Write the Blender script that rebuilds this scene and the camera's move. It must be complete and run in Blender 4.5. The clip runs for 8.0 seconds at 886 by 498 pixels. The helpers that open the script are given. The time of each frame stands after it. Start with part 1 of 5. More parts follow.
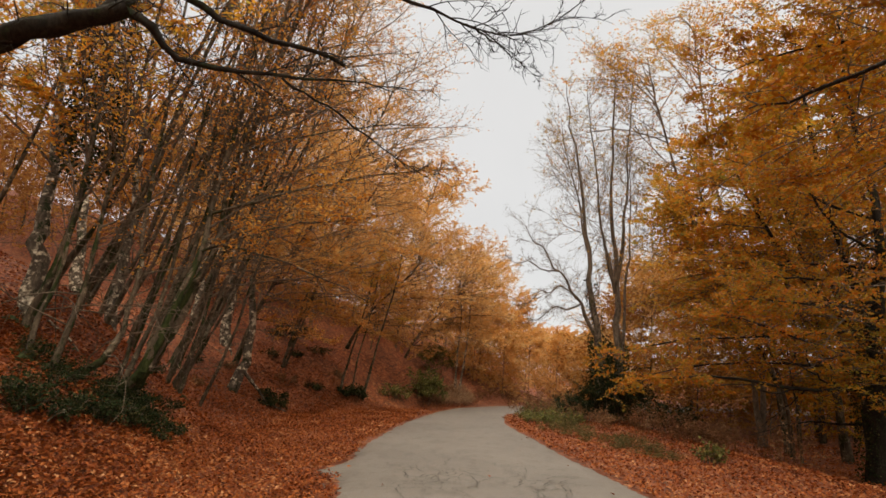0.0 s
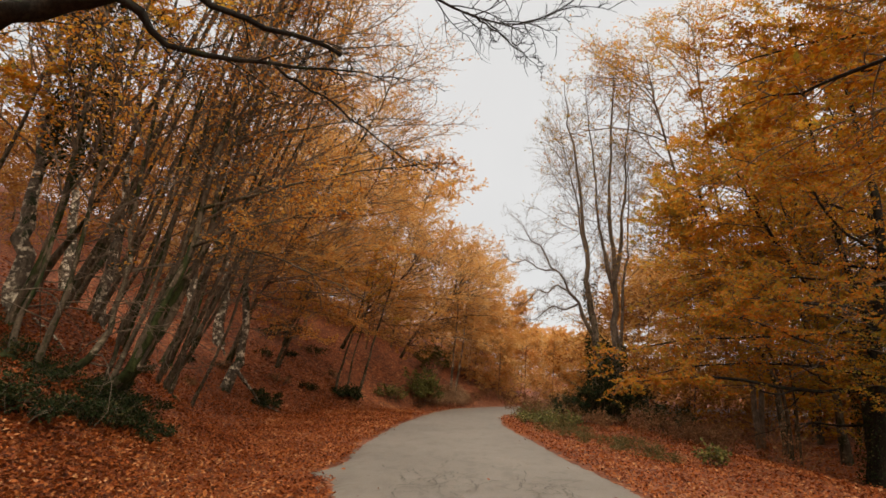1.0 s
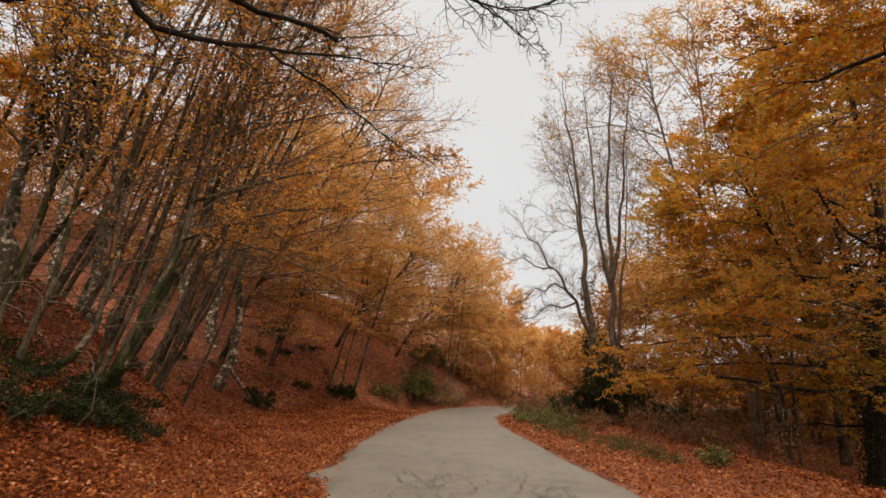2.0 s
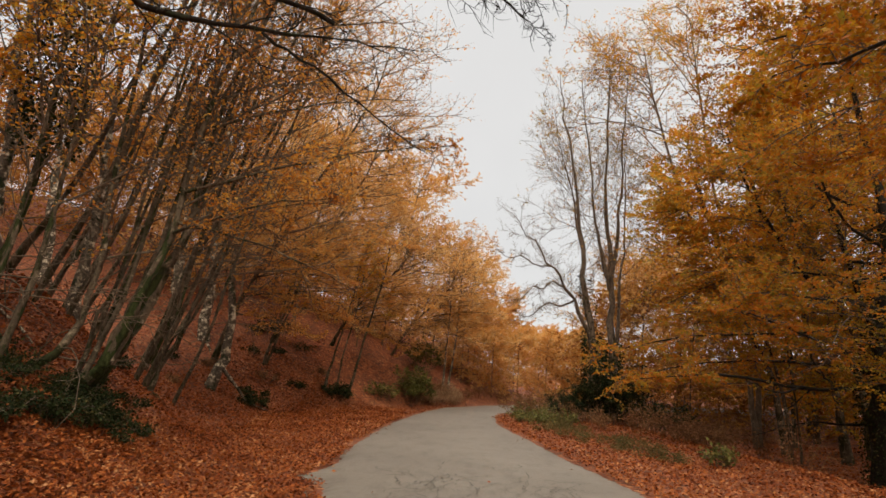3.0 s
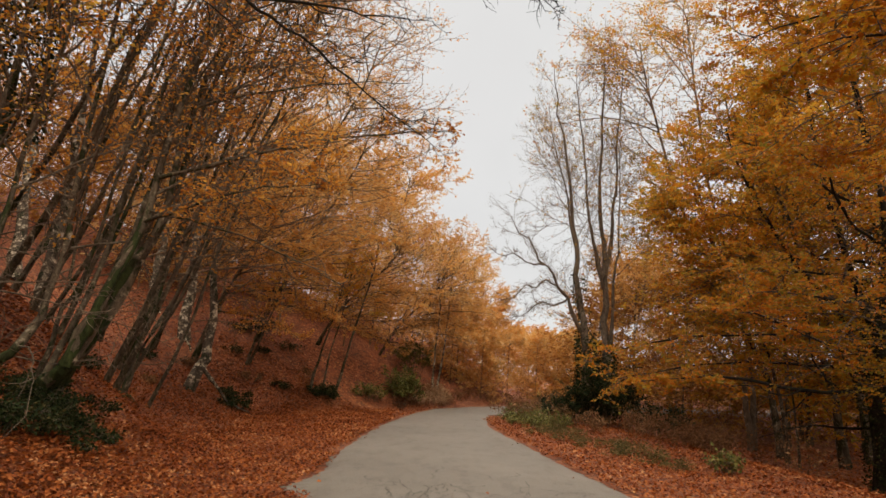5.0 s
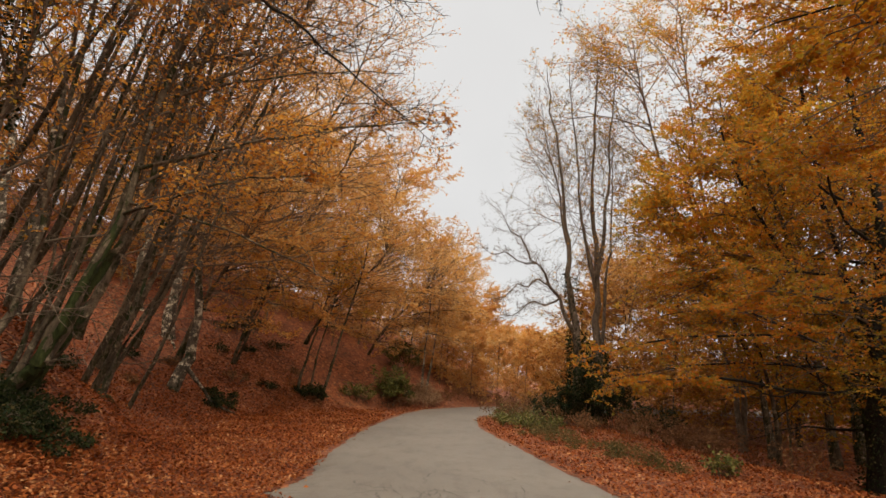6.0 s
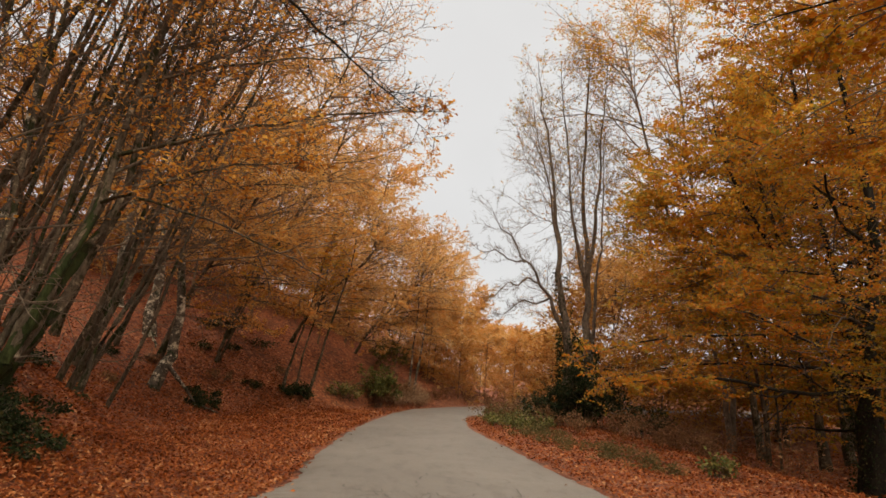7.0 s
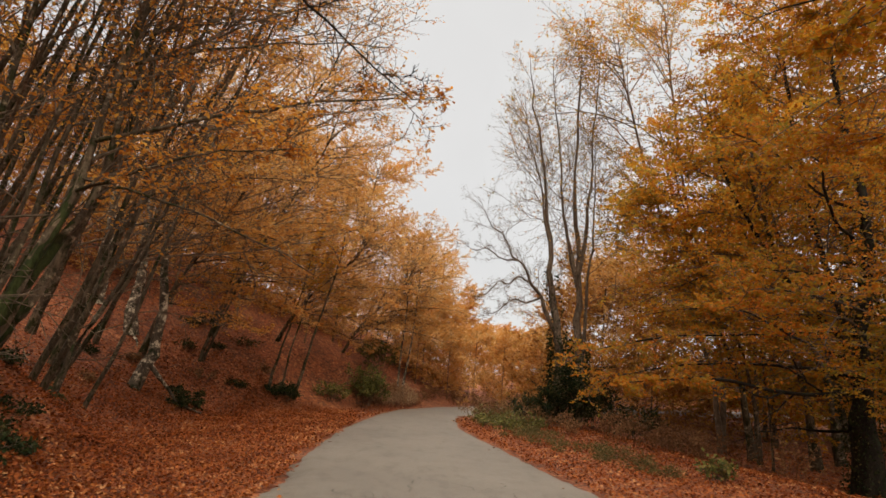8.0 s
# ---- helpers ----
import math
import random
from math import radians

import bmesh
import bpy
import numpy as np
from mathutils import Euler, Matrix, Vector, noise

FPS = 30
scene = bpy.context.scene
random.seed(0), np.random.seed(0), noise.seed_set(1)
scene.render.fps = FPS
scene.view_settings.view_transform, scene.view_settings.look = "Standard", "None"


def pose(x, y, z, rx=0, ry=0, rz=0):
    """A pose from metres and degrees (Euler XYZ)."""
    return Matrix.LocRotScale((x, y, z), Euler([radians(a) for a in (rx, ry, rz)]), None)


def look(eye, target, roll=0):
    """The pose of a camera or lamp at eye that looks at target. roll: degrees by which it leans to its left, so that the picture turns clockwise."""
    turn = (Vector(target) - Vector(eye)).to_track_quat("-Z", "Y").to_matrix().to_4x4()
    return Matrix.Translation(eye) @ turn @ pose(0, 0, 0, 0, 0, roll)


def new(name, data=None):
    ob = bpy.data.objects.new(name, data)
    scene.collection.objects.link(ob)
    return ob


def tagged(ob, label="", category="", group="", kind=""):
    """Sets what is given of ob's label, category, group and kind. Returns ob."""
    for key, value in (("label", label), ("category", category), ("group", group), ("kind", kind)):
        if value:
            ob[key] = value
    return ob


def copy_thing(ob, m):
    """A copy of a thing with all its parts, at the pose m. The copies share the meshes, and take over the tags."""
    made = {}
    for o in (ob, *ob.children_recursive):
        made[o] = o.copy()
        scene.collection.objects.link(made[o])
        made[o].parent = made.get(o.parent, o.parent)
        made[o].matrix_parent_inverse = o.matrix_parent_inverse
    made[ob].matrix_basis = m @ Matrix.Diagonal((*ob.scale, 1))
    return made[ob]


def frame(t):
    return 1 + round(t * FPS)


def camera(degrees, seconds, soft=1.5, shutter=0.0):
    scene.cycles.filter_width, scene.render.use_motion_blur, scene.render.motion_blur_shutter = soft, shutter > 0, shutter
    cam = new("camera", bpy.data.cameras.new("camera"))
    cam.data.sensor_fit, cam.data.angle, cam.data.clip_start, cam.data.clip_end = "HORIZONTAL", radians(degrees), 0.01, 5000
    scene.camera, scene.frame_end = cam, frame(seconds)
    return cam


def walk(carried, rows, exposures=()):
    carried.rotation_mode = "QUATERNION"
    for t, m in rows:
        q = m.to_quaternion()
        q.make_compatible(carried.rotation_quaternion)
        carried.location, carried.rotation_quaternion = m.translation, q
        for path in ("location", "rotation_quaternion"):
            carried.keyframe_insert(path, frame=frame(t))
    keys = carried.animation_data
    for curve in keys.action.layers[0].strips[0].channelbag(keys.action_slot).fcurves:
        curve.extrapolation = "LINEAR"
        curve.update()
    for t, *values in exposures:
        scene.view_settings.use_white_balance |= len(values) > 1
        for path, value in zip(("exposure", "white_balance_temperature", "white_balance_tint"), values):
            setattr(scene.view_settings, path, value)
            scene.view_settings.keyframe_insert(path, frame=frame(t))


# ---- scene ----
cam = camera(75.1, 8.0, soft=1.6)
PATH = [
    (0, (-0.063, 0.206, 1.563), (-0.089, 2.163, 1.974), 2.7),
    (0.5, (-0.087, 0.334, 1.557), (-0.104, 2.291, 1.969), 2.8),
    (1, (-0.109, 0.466, 1.555), (-0.119, 2.423, 1.968), 2.8),
    (1.5, (-0.136, 0.596, 1.554), (-0.137, 2.553, 1.965), 2.9),
    (3, (-0.228, 1.052, 1.497), (-0.203, 3.009, 1.909), 2.9),
    (3.5, (-0.252, 1.208, 1.499), (-0.219, 3.165, 1.912), 2.9),
    (4, (-0.289, 1.367, 1.506), (-0.246, 3.323, 1.919), 2.9),
    (4.5, (-0.313, 1.525, 1.513), (-0.259, 3.481, 1.926), 3.0),
    (6, (-0.387, 1.994, 1.531), (-0.28, 3.948, 1.945), 3.2),
    (6.5, (-0.427, 2.164, 1.519), (-0.298, 4.116, 1.934), 3.3),
    (7, (-0.477, 2.328, 1.516), (-0.323, 4.279, 1.931), 3.4),
    (7.5, (-0.522, 2.497, 1.512), (-0.345, 4.445, 1.928), 3.5),
    (8, (-0.551, 2.666, 1.506), (-0.353, 4.612, 1.923), 3.5),
]
walk(cam, [(t, look(eye, target, roll)) for t, eye, target, roll in PATH])

# ---- world and light: a bright overcast sky ----
world = bpy.data.worlds.new("overcast_sky")
scene.world = world
world.use_nodes = True
wn, wl = world.node_tree.nodes, world.node_tree.links
wn.clear()
w_out = wn.new("ShaderNodeOutputWorld")
w_bg = wn.new("ShaderNodeBackground")
w_sky = wn.new("ShaderNodeTexSky")
w_sky.sky_type = "NISHITA"
w_sky.sun_disc = False
w_sky.sun_elevation = radians(42)
w_sky.sun_rotation = radians(169)
w_skyscale = wn.new("ShaderNodeVectorMath")
w_skyscale.operation = "SCALE"
w_skyscale.inputs["Scale"].default_value = 0.10
w_co = wn.new("ShaderNodeTexCoord")
w_sep = wn.new("ShaderNodeSeparateXYZ")
w_rise = wn.new("ShaderNodeMapRange")          # an overcast sky is brighter towards the zenith
w_rise.inputs["From Min"].default_value = 0.6
w_rise.inputs["From Max"].default_value = 1.0
w_rise.inputs["To Min"].default_value = 0.83
w_rise.inputs["To Max"].default_value = 6.0
w_cloud = wn.new("ShaderNodeTexNoise")
w_cloud.inputs["Scale"].default_value = 2.2
w_cloud.inputs["Detail"].default_value = 4
w_soft = wn.new("ShaderNodeMapRange")
w_soft.inputs["From Min"].default_value = 0.3
w_soft.inputs["From Max"].default_value = 0.7
w_soft.inputs["To Min"].default_value = 0.93
w_soft.inputs["To Max"].default_value = 1.03
w_mul = wn.new("ShaderNodeMath")
w_mul.operation = "MULTIPLY"
w_tint = wn.new("ShaderNodeVectorMath")
w_tint.operation = "SCALE"
w_tint.inputs[0].default_value = (1.0, 0.985, 0.965)
w_mix = wn.new("ShaderNodeMix")
w_mix.data_type = "RGBA"
w_mix.inputs["Factor"].default_value = 0.93
wl.new(w_co.outputs["Generated"], w_sep.inputs[0])
wl.new(w_co.outputs["Generated"], w_cloud.inputs["Vector"])
wl.new(w_sep.outputs["Z"], w_rise.inputs["Value"])
wl.new(w_cloud.outputs["Fac"], w_soft.inputs["Value"])
wl.new(w_rise.outputs[0], w_mul.inputs[0])
wl.new(w_soft.outputs[0], w_mul.inputs[1])
wl.new(w_mul.outputs[0], w_tint.inputs["Scale"])
wl.new(w_sky.outputs[0], w_skyscale.inputs[0])
wl.new(w_skyscale.outputs[0], w_mix.inputs["A"])
wl.new(w_tint.outputs[0], w_mix.inputs["B"])
wl.new(w_mix.outputs["Result"], w_bg.inputs["Color"])
wl.new(w_bg.outputs[0], w_out.inputs["Surface"])

sun_data = bpy.data.lights.new("sun", "SUN")
sun_data.energy = 1.5
sun_data.angle = radians(45)
sun_data.color = (1.0, 0.93, 0.80)
sun = new("sun", sun_data)
sun.matrix_world = look((4, -13, 20), (0, 8, 0))
scene.view_settings.exposure = 0.0


# ---- materials ----
def material(name):
    m = bpy.data.materials.new(name)
    m.use_nodes = True
    nt = m.node_tree
    return m, nt.nodes, nt.links, nt.nodes["Principled BSDF"], nt.nodes["Material Output"]


def ramp(nodes, stops, interpolation="LINEAR"):
    r = nodes.new("ShaderNodeValToRGB")
    r.color_ramp.interpolation = interpolation
    while len(r.color_ramp.elements) < len(stops):
        r.color_ramp.elements.new(0.5)
    for e, (at, col) in zip(r.color_ramp.elements, stops):
        e.position, e.color = at, (*col, 1)
    return r


def noise_node(nodes, links, co, scale, detail=5, rough=0.6, stretch=None):
    n = nodes.new("ShaderNodeTexNoise")
    n.inputs["Scale"].default_value = scale
    n.inputs["Detail"].default_value = detail
    n.inputs["Roughness"].default_value = rough
    if stretch:
        mp = nodes.new("ShaderNodeMapping")
        mp.inputs["Scale"].default_value = stretch
        links.new(co, mp.inputs["Vector"])
        links.new(mp.outputs[0], n.inputs["Vector"])
    else:
        links.new(co, n.inputs["Vector"])
    return n


def mix_rgb(nodes, links, fac, a, b, blend="MIX"):
    mx = nodes.new("ShaderNodeMix")
    mx.data_type, mx.blend_type = "RGBA", blend
    for value, key in ((fac, "Factor"), (a, "A"), (b, "B")):
        if isinstance(value, (int, float)):
            mx.inputs[key].default_value = value
        elif isinstance(value, tuple):
            mx.inputs[key].default_value = (*value, 1)
        else:
            links.new(value, mx.inputs[key])
    return mx.outputs["Result"]


def leaf_material(name, stops, through_light=0.45, rough=0.55, spread=0.25):
    """Autumn leaves: each leaf has its own colour, each tree its own shade; light shines through."""
    m, n, l, bsdf, out = material(name)
    geo = n.new("ShaderNodeNewGeometry")
    info = n.new("ShaderNodeObjectInfo")
    co = n.new("ShaderNodeTexCoord")
    big = noise_node(n, l, co.outputs["Object"], 0.8, 2)
    # island colour, shifted in drifts through the crown
    shift = n.new("ShaderNodeMath")
    shift.operation = "MULTIPLY_ADD"
    l.new(big.outputs["Fac"], shift.inputs[0])
    shift.inputs[1].default_value = 1.3
    shift.inputs[2].default_value = -0.65
    tree = n.new("ShaderNodeMath")
    tree.operation = "MULTIPLY_ADD"
    l.new(info.outputs["Random"], tree.inputs[0])
    tree.inputs[1].default_value = spread
    tree.inputs[2].default_value = -spread / 2
    add1 = n.new("ShaderNodeMath")
    l.new(geo.outputs["Random Per Island"], add1.inputs[0])
    l.new(shift.outputs[0], add1.inputs[1])
    add2 = n.new("ShaderNodeMath")
    l.new(add1.outputs[0], add2.inputs[0])
    l.new(tree.outputs[0], add2.inputs[1])
    r = ramp(n, stops)
    l.new(add2.outputs[0], r.inputs["Fac"])
    spots = noise_node(n, l, co.outputs["Object"], 60, 3)
    sr = ramp(n, [(0.3, (0.74, 0.68, 0.62)), (0.6, (1, 1, 1))])
    l.new(spots.outputs["Fac"], sr.inputs["Fac"])
    col = mix_rgb(n, l, 1.0, r.outputs["Color"], sr.outputs["Color"], "MULTIPLY")
    l.new(col, bsdf.inputs["Base Color"])
    bsdf.inputs["Roughness"].default_value = rough
    bsdf.inputs["Specular IOR Level"].default_value = 0.08
    tr = n.new("ShaderNodeBsdfTranslucent")
    l.new(col, tr.inputs["Color"])
    ms = n.new("ShaderNodeMixShader")
    ms.inputs[0].default_value = through_light
    l.new(bsdf.outputs[0], ms.inputs[1])
    l.new(tr.outputs[0], ms.inputs[2])
    l.new(ms.outputs[0], out.inputs["Surface"])
    return m


def bark_material(name, dark, mid, pale, pale_from, moss_from, moss=(0.028, 0.032, 0.012)):
    m, n, l, bsdf, out = material(name)
    co = n.new("ShaderNodeTexCoord").outputs["Object"]
    grain = noise_node(n, l, co, 5, 6, 0.65, (1, 1, 0.35))
    patch = noise_node(n, l, co, 5.5, 6, 0.7, (1, 1, 1.2))
    mossy = noise_node(n, l, co, 4.0, 6, 0.7, (1, 1, 0.6))
    fine = noise_node(n, l, co, 26, 5, 0.7, (1, 1, 0.35))
    base = ramp(n, [(0.3, dark), (0.65, mid)])
    l.new(grain.outputs["Fac"], base.inputs["Fac"])
    pr = ramp(n, [(pale_from, (0, 0, 0)), (pale_from + 0.12, (1, 1, 1))])
    l.new(patch.outputs["Fac"], pr.inputs["Fac"])
    c1 = mix_rgb(n, l, pr.outputs["Color"], base.outputs["Color"], pale)
    mr = ramp(n, [(moss_from, (0, 0, 0)), (moss_from + 0.07, (1, 1, 1))])
    l.new(mossy.outputs["Fac"], mr.inputs["Fac"])
    c2 = mix_rgb(n, l, mr.outputs["Color"], c1, moss)
    fr = ramp(n, [(0.34, (0.42, 0.39, 0.35)), (0.62, (1.0, 1.0, 1.0))])
    l.new(fine.outputs["Fac"], fr.inputs["Fac"])
    c3 = mix_rgb(n, l, 1.0, c2, fr.outputs["Color"], "MULTIPLY")
    l.new(c3, bsdf.inputs["Base Color"])
    bsdf.inputs["Roughness"].default_value = 0.9
    bsdf.inputs["Specular IOR Level"].default_value = 0.12
    bump = n.new("ShaderNodeBump")
    bump.inputs["Strength"].default_value = 0.6
    bump.inputs["Distance"].default_value = 0.02
    l.new(fine.outputs["Fac"], bump.inputs["Height"])
    l.new(bump.outputs[0], bsdf.inputs["Normal"])
    return m


BARK = bark_material("beech_bark", (0.032, 0.022, 0.013), (0.165, 0.118, 0.071), (0.43, 0.33, 0.21), 0.56, 0.505, (0.034, 0.033, 0.010))
BARK_PALE = bark_material("lichen_bark", (0.04, 0.029, 0.019), (0.15, 0.112, 0.074), (0.72, 0.59, 0.41), 0.50, 0.54)
# darkest bark: boughs over the lane and big beeches across it
BARK_DARK = bark_material("dark_bark", (0.010, 0.008, 0.005), (0.036, 0.027, 0.017), (0.07, 0.058, 0.040), 0.64, 0.55)
BARK_BARE = bark_material("grey_bark", (0.06, 0.043, 0.029), (0.23, 0.165, 0.110), (0.36, 0.28, 0.195), 0.58, 0.68)
TWIG = bark_material("twig_bark", (0.065, 0.046, 0.028), (0.205, 0.148, 0.095), (0.32, 0.26, 0.19), 0.6, 0.75)
TWIG_PALE = bark_material("pale_twig_bark", (0.11, 0.074, 0.045), (0.30, 0.20, 0.115), (0.36, 0.29, 0.21), 0.62, 0.8)
MOSS = bark_material("moss", (0.016, 0.022, 0.006), (0.052, 0.058, 0.016), (0.085, 0.085, 0.028), 0.62, 0.62)

LEAF_RUST = leaf_material("rust_leaves", [(0.0, (0.30, 0.095, 0.017)), (0.3, (0.53, 0.205, 0.026)), (0.65, (0.58, 0.255, 0.033)), (1.0, (0.60, 0.34, 0.065))], 0.54)
LEAF_GOLD = leaf_material("gold_leaves", [(0.0, (0.54, 0.165, 0.016)), (0.25, (0.66, 0.275, 0.022)), (0.6, (0.66, 0.345, 0.030)), (0.85, (0.55, 0.35, 0.045)), (1.0, (0.35, 0.28, 0.05))], 0.58)
# brown leaves, darker than the rust ones to put shade into background trees
LEAF_SHADE_BROWN = leaf_material("shaded_brown_leaves", [(0.0, (0.20, 0.070, 0.018)), (0.35, (0.34, 0.135, 0.026)), (0.7, (0.42, 0.19, 0.035)), (1.0, (0.46, 0.26, 0.06))], 0.5)
LEAF_OCHRE = leaf_material("ochre_leaves", [(0.0, (0.45, 0.160, 0.013)), (0.3, (0.48, 0.230, 0.017)), (0.65, (0.41, 0.255, 0.023)), (1.0, (0.26, 0.225, 0.034))], 0.56)
LEAF_OLIVE = leaf_material("burnt_orange_leaves", [(0.0, (0.33, 0.092, 0.007)), (0.35, (0.41, 0.158, 0.009)), (0.7, (0.38, 0.192, 0.012)), (1.0, (0.22, 0.165, 0.019))], 0.38)
LEAF_COPPER = leaf_material("copper_leaves", [(0.0, (0.54, 0.20, 0.036)), (0.35, (0.63, 0.29, 0.055)), (0.7, (0.67, 0.355, 0.09)), (1.0, (0.69, 0.44, 0.16))], 0.56)
LEAF_TIER = leaf_material("olive_tier_leaves", [(0.0, (0.52, 0.165, 0.016)), (0.3, (0.47, 0.195, 0.017)), (0.65, (0.37, 0.215, 0.022)), (1.0, (0.23, 0.19, 0.032))], 0.5)
# amber leaf, its palette paled partly to suggest haze on far trees
LEAF_FAR = leaf_material("amber_leaves", [(0.0, (0.63, 0.272, 0.060)), (0.4, (0.70, 0.365, 0.092)), (0.75, (0.73, 0.44, 0.15)), (1.0, (0.75, 0.53, 0.25))], 0.56)
LEAF_GREEN = leaf_material("evergreen_leaves", [(0.0, (0.009, 0.013, 0.004)), (0.5, (0.023, 0.031, 0.008)), (0.85, (0.042, 0.047, 0.014)), (1.0, (0.10, 0.075, 0.025))], 0.25, 0.75)
LEAF_GRASS = leaf_material("verge_herbs", [(0.0, (0.055, 0.055, 0.016)), (0.45, (0.115, 0.100, 0.03)), (0.7, (0.19, 0.135, 0.05)), (1.0, (0.26, 0.13, 0.05))], 0.3, 0.6)
LEAF_BUSH = leaf_material("yellowing_bush_leaves", [(0.0, (0.06, 0.066, 0.016)), (0.5, (0.15, 0.15, 0.036)), (0.85, (0.25, 0.22, 0.06)), (1.0, (0.33, 0.22, 0.08))], 0.3, 0.45)
LEAF_DEAD = leaf_material("dead_bracken", [(0.0, (0.12, 0.05, 0.025)), (0.5, (0.22, 0.105, 0.04)), (1.0, (0.33, 0.19, 0.085))], 0.3, 0.7)
LEAF_STRAW = leaf_material("bleached_bracken", [(0.0, (0.26, 0.13, 0.065)), (0.5, (0.40, 0.235, 0.12)), (1.0, (0.52, 0.36, 0.21))], 0.3, 0.7)
LEAF_LITTER = leaf_material("fallen_leaves", [(0.0, (0.095, 0.022, 0.006)), (0.3, (0.185, 0.042, 0.008)), (0.62, (0.285, 0.072, 0.014)), (0.88, (0.35, 0.112, 0.027)), (1.0, (0.47, 0.22, 0.09))], 0.15, 0.6)


def ground_material():
    m, n, l, bsdf, out = material("leaf_litter_ground")
    co = n.new("ShaderNodeTexCoord").outputs["Object"]
    warp = noise_node(n, l, co, 9, 3)
    vadd = n.new("ShaderNodeMix")
    vadd.data_type = "VECTOR"
    vadd.inputs["Factor"].default_value = 0.06
    l.new(co, vadd.inputs["A"])
    l.new(warp.outputs["Color"], vadd.inputs["B"])
    vor = n.new("ShaderNodeTexVoronoi")
    vor.inputs["Scale"].default_value = 17
    l.new(vadd.outputs["Result"], vor.inputs["Vector"])
    sep = n.new("ShaderNodeSeparateColor")
    l.new(vor.outputs["Color"], sep.inputs[0])
    leaf = ramp(n, [(0.0, (0.09, 0.027, 0.010)), (0.35, (0.195, 0.055, 0.018)), (0.7, (0.285, 0.082, 0.025)), (0.93, (0.37, 0.132, 0.042)), (1.0, (0.46, 0.22, 0.09))])
    l.new(sep.outputs[0], leaf.inputs["Fac"])
    drift = noise_node(n, l, co, 0.55, 5, 0.6)
    dr = ramp(n, [(0.32, (0.55, 0.50, 0.46)), (0.66, (1, 1, 1))])
    l.new(drift.outputs["Fac"], dr.inputs["Fac"])
    c = mix_rgb(n, l, 1.0, leaf.outputs["Color"], dr.outputs["Color"], "MULTIPLY")
    soil = noise_node(n, l, co, 3.5, 6, 0.7)
    so = ramp(n, [(0.56, (0, 0, 0)), (0.68, (0.8, 0.8, 0.8))])
    l.new(soil.outputs["Fac"], so.inputs["Fac"])
    c = mix_rgb(n, l, so.outputs["Color"], c, (0.045, 0.024, 0.014))
    l.new(c, bsdf.inputs["Base Color"])
    bsdf.inputs["Roughness"].default_value = 0.8
    bsdf.inputs["Specular IOR Level"].default_value = 0.25
    bump = n.new("ShaderNodeBump")
    bump.inputs["Strength"].default_value = 0.9
    bump.inputs["Distance"].default_value = 0.03
    l.new(vor.outputs["Distance"], bump.inputs["Height"])
    l.new(bump.outputs[0], bsdf.inputs["Normal"])
    return m


def road_material():
    m, n, l, bsdf, out = material("worn_concrete")
    co = n.new("ShaderNodeTexCoord").outputs["Object"]
    broad = noise_node(n, l, co, 0.5, 6, 0.6)
    wear = noise_node(n, l, co, 3.2, 7, 0.7, (1, 0.45, 1))
    fine = noise_node(n, l, co, 90, 3, 0.6)
    base = ramp(n, [(0.3, (0.120, 0.094, 0.065)), (0.7, (0.162, 0.130, 0.092))])
    l.new(broad.outputs["Fac"], base.inputs["Fac"])
    st = ramp(n, [(0.28, (0.68, 0.65, 0.6)), (0.5, (1, 1, 1))])
    l.new(wear.outputs["Fac"], st.inputs["Fac"])
    c = mix_rgb(n, l, 1.0, base.outputs["Color"], st.outputs["Color"], "MULTIPLY")
    fr = ramp(n, [(0.3, (0.8, 0.79, 0.78)), (0.7, (1, 1, 1))])
    l.new(fine.outputs["Fac"], fr.inputs["Fac"])
    c = mix_rgb(n, l, 1.0, c, fr.outputs["Color"], "MULTIPLY")
    # scattered damp stains with a shape of their own
    damp = noise_node(n, l, co, 1.1, 8, 0.75)
    dm = ramp(n, [(0.60, (0, 0, 0)), (0.70, (0.45, 0.45, 0.45))])
    l.new(damp.outputs["Fac"], dm.inputs["Fac"])
    c = mix_rgb(n, l, dm.outputs["Color"], c, (0.07, 0.055, 0.036))
    l.new(c, bsdf.inputs["Base Color"])
    bsdf.inputs["Roughness"].default_value = 0.72
    bump = n.new("ShaderNodeBump")
    bump.inputs["Strength"].default_value = 0.35
    bump.inputs["Distance"].default_value = 0.01
    l.new(fine.outputs["Fac"], bump.inputs["Height"])
    l.new(bump.outputs[0], bsdf.inputs["Normal"])
    return m


GROUND, ROAD = ground_material(), road_material()
CRACK, _n, _l, _b, _o = material("dark_crack")
_co = _n.new("ShaderNodeTexCoord").outputs["Object"]
_cr = ramp(_n, [(0.3, (0.060, 0.048, 0.030)), (0.7, (0.100, 0.080, 0.054))])
_l.new(noise_node(_n, _l, _co, 6, 4).outputs["Fac"], _cr.inputs["Fac"])
_l.new(_cr.outputs["Color"], _b.inputs["Base Color"])
_b.inputs["Roughness"].default_value = 0.9


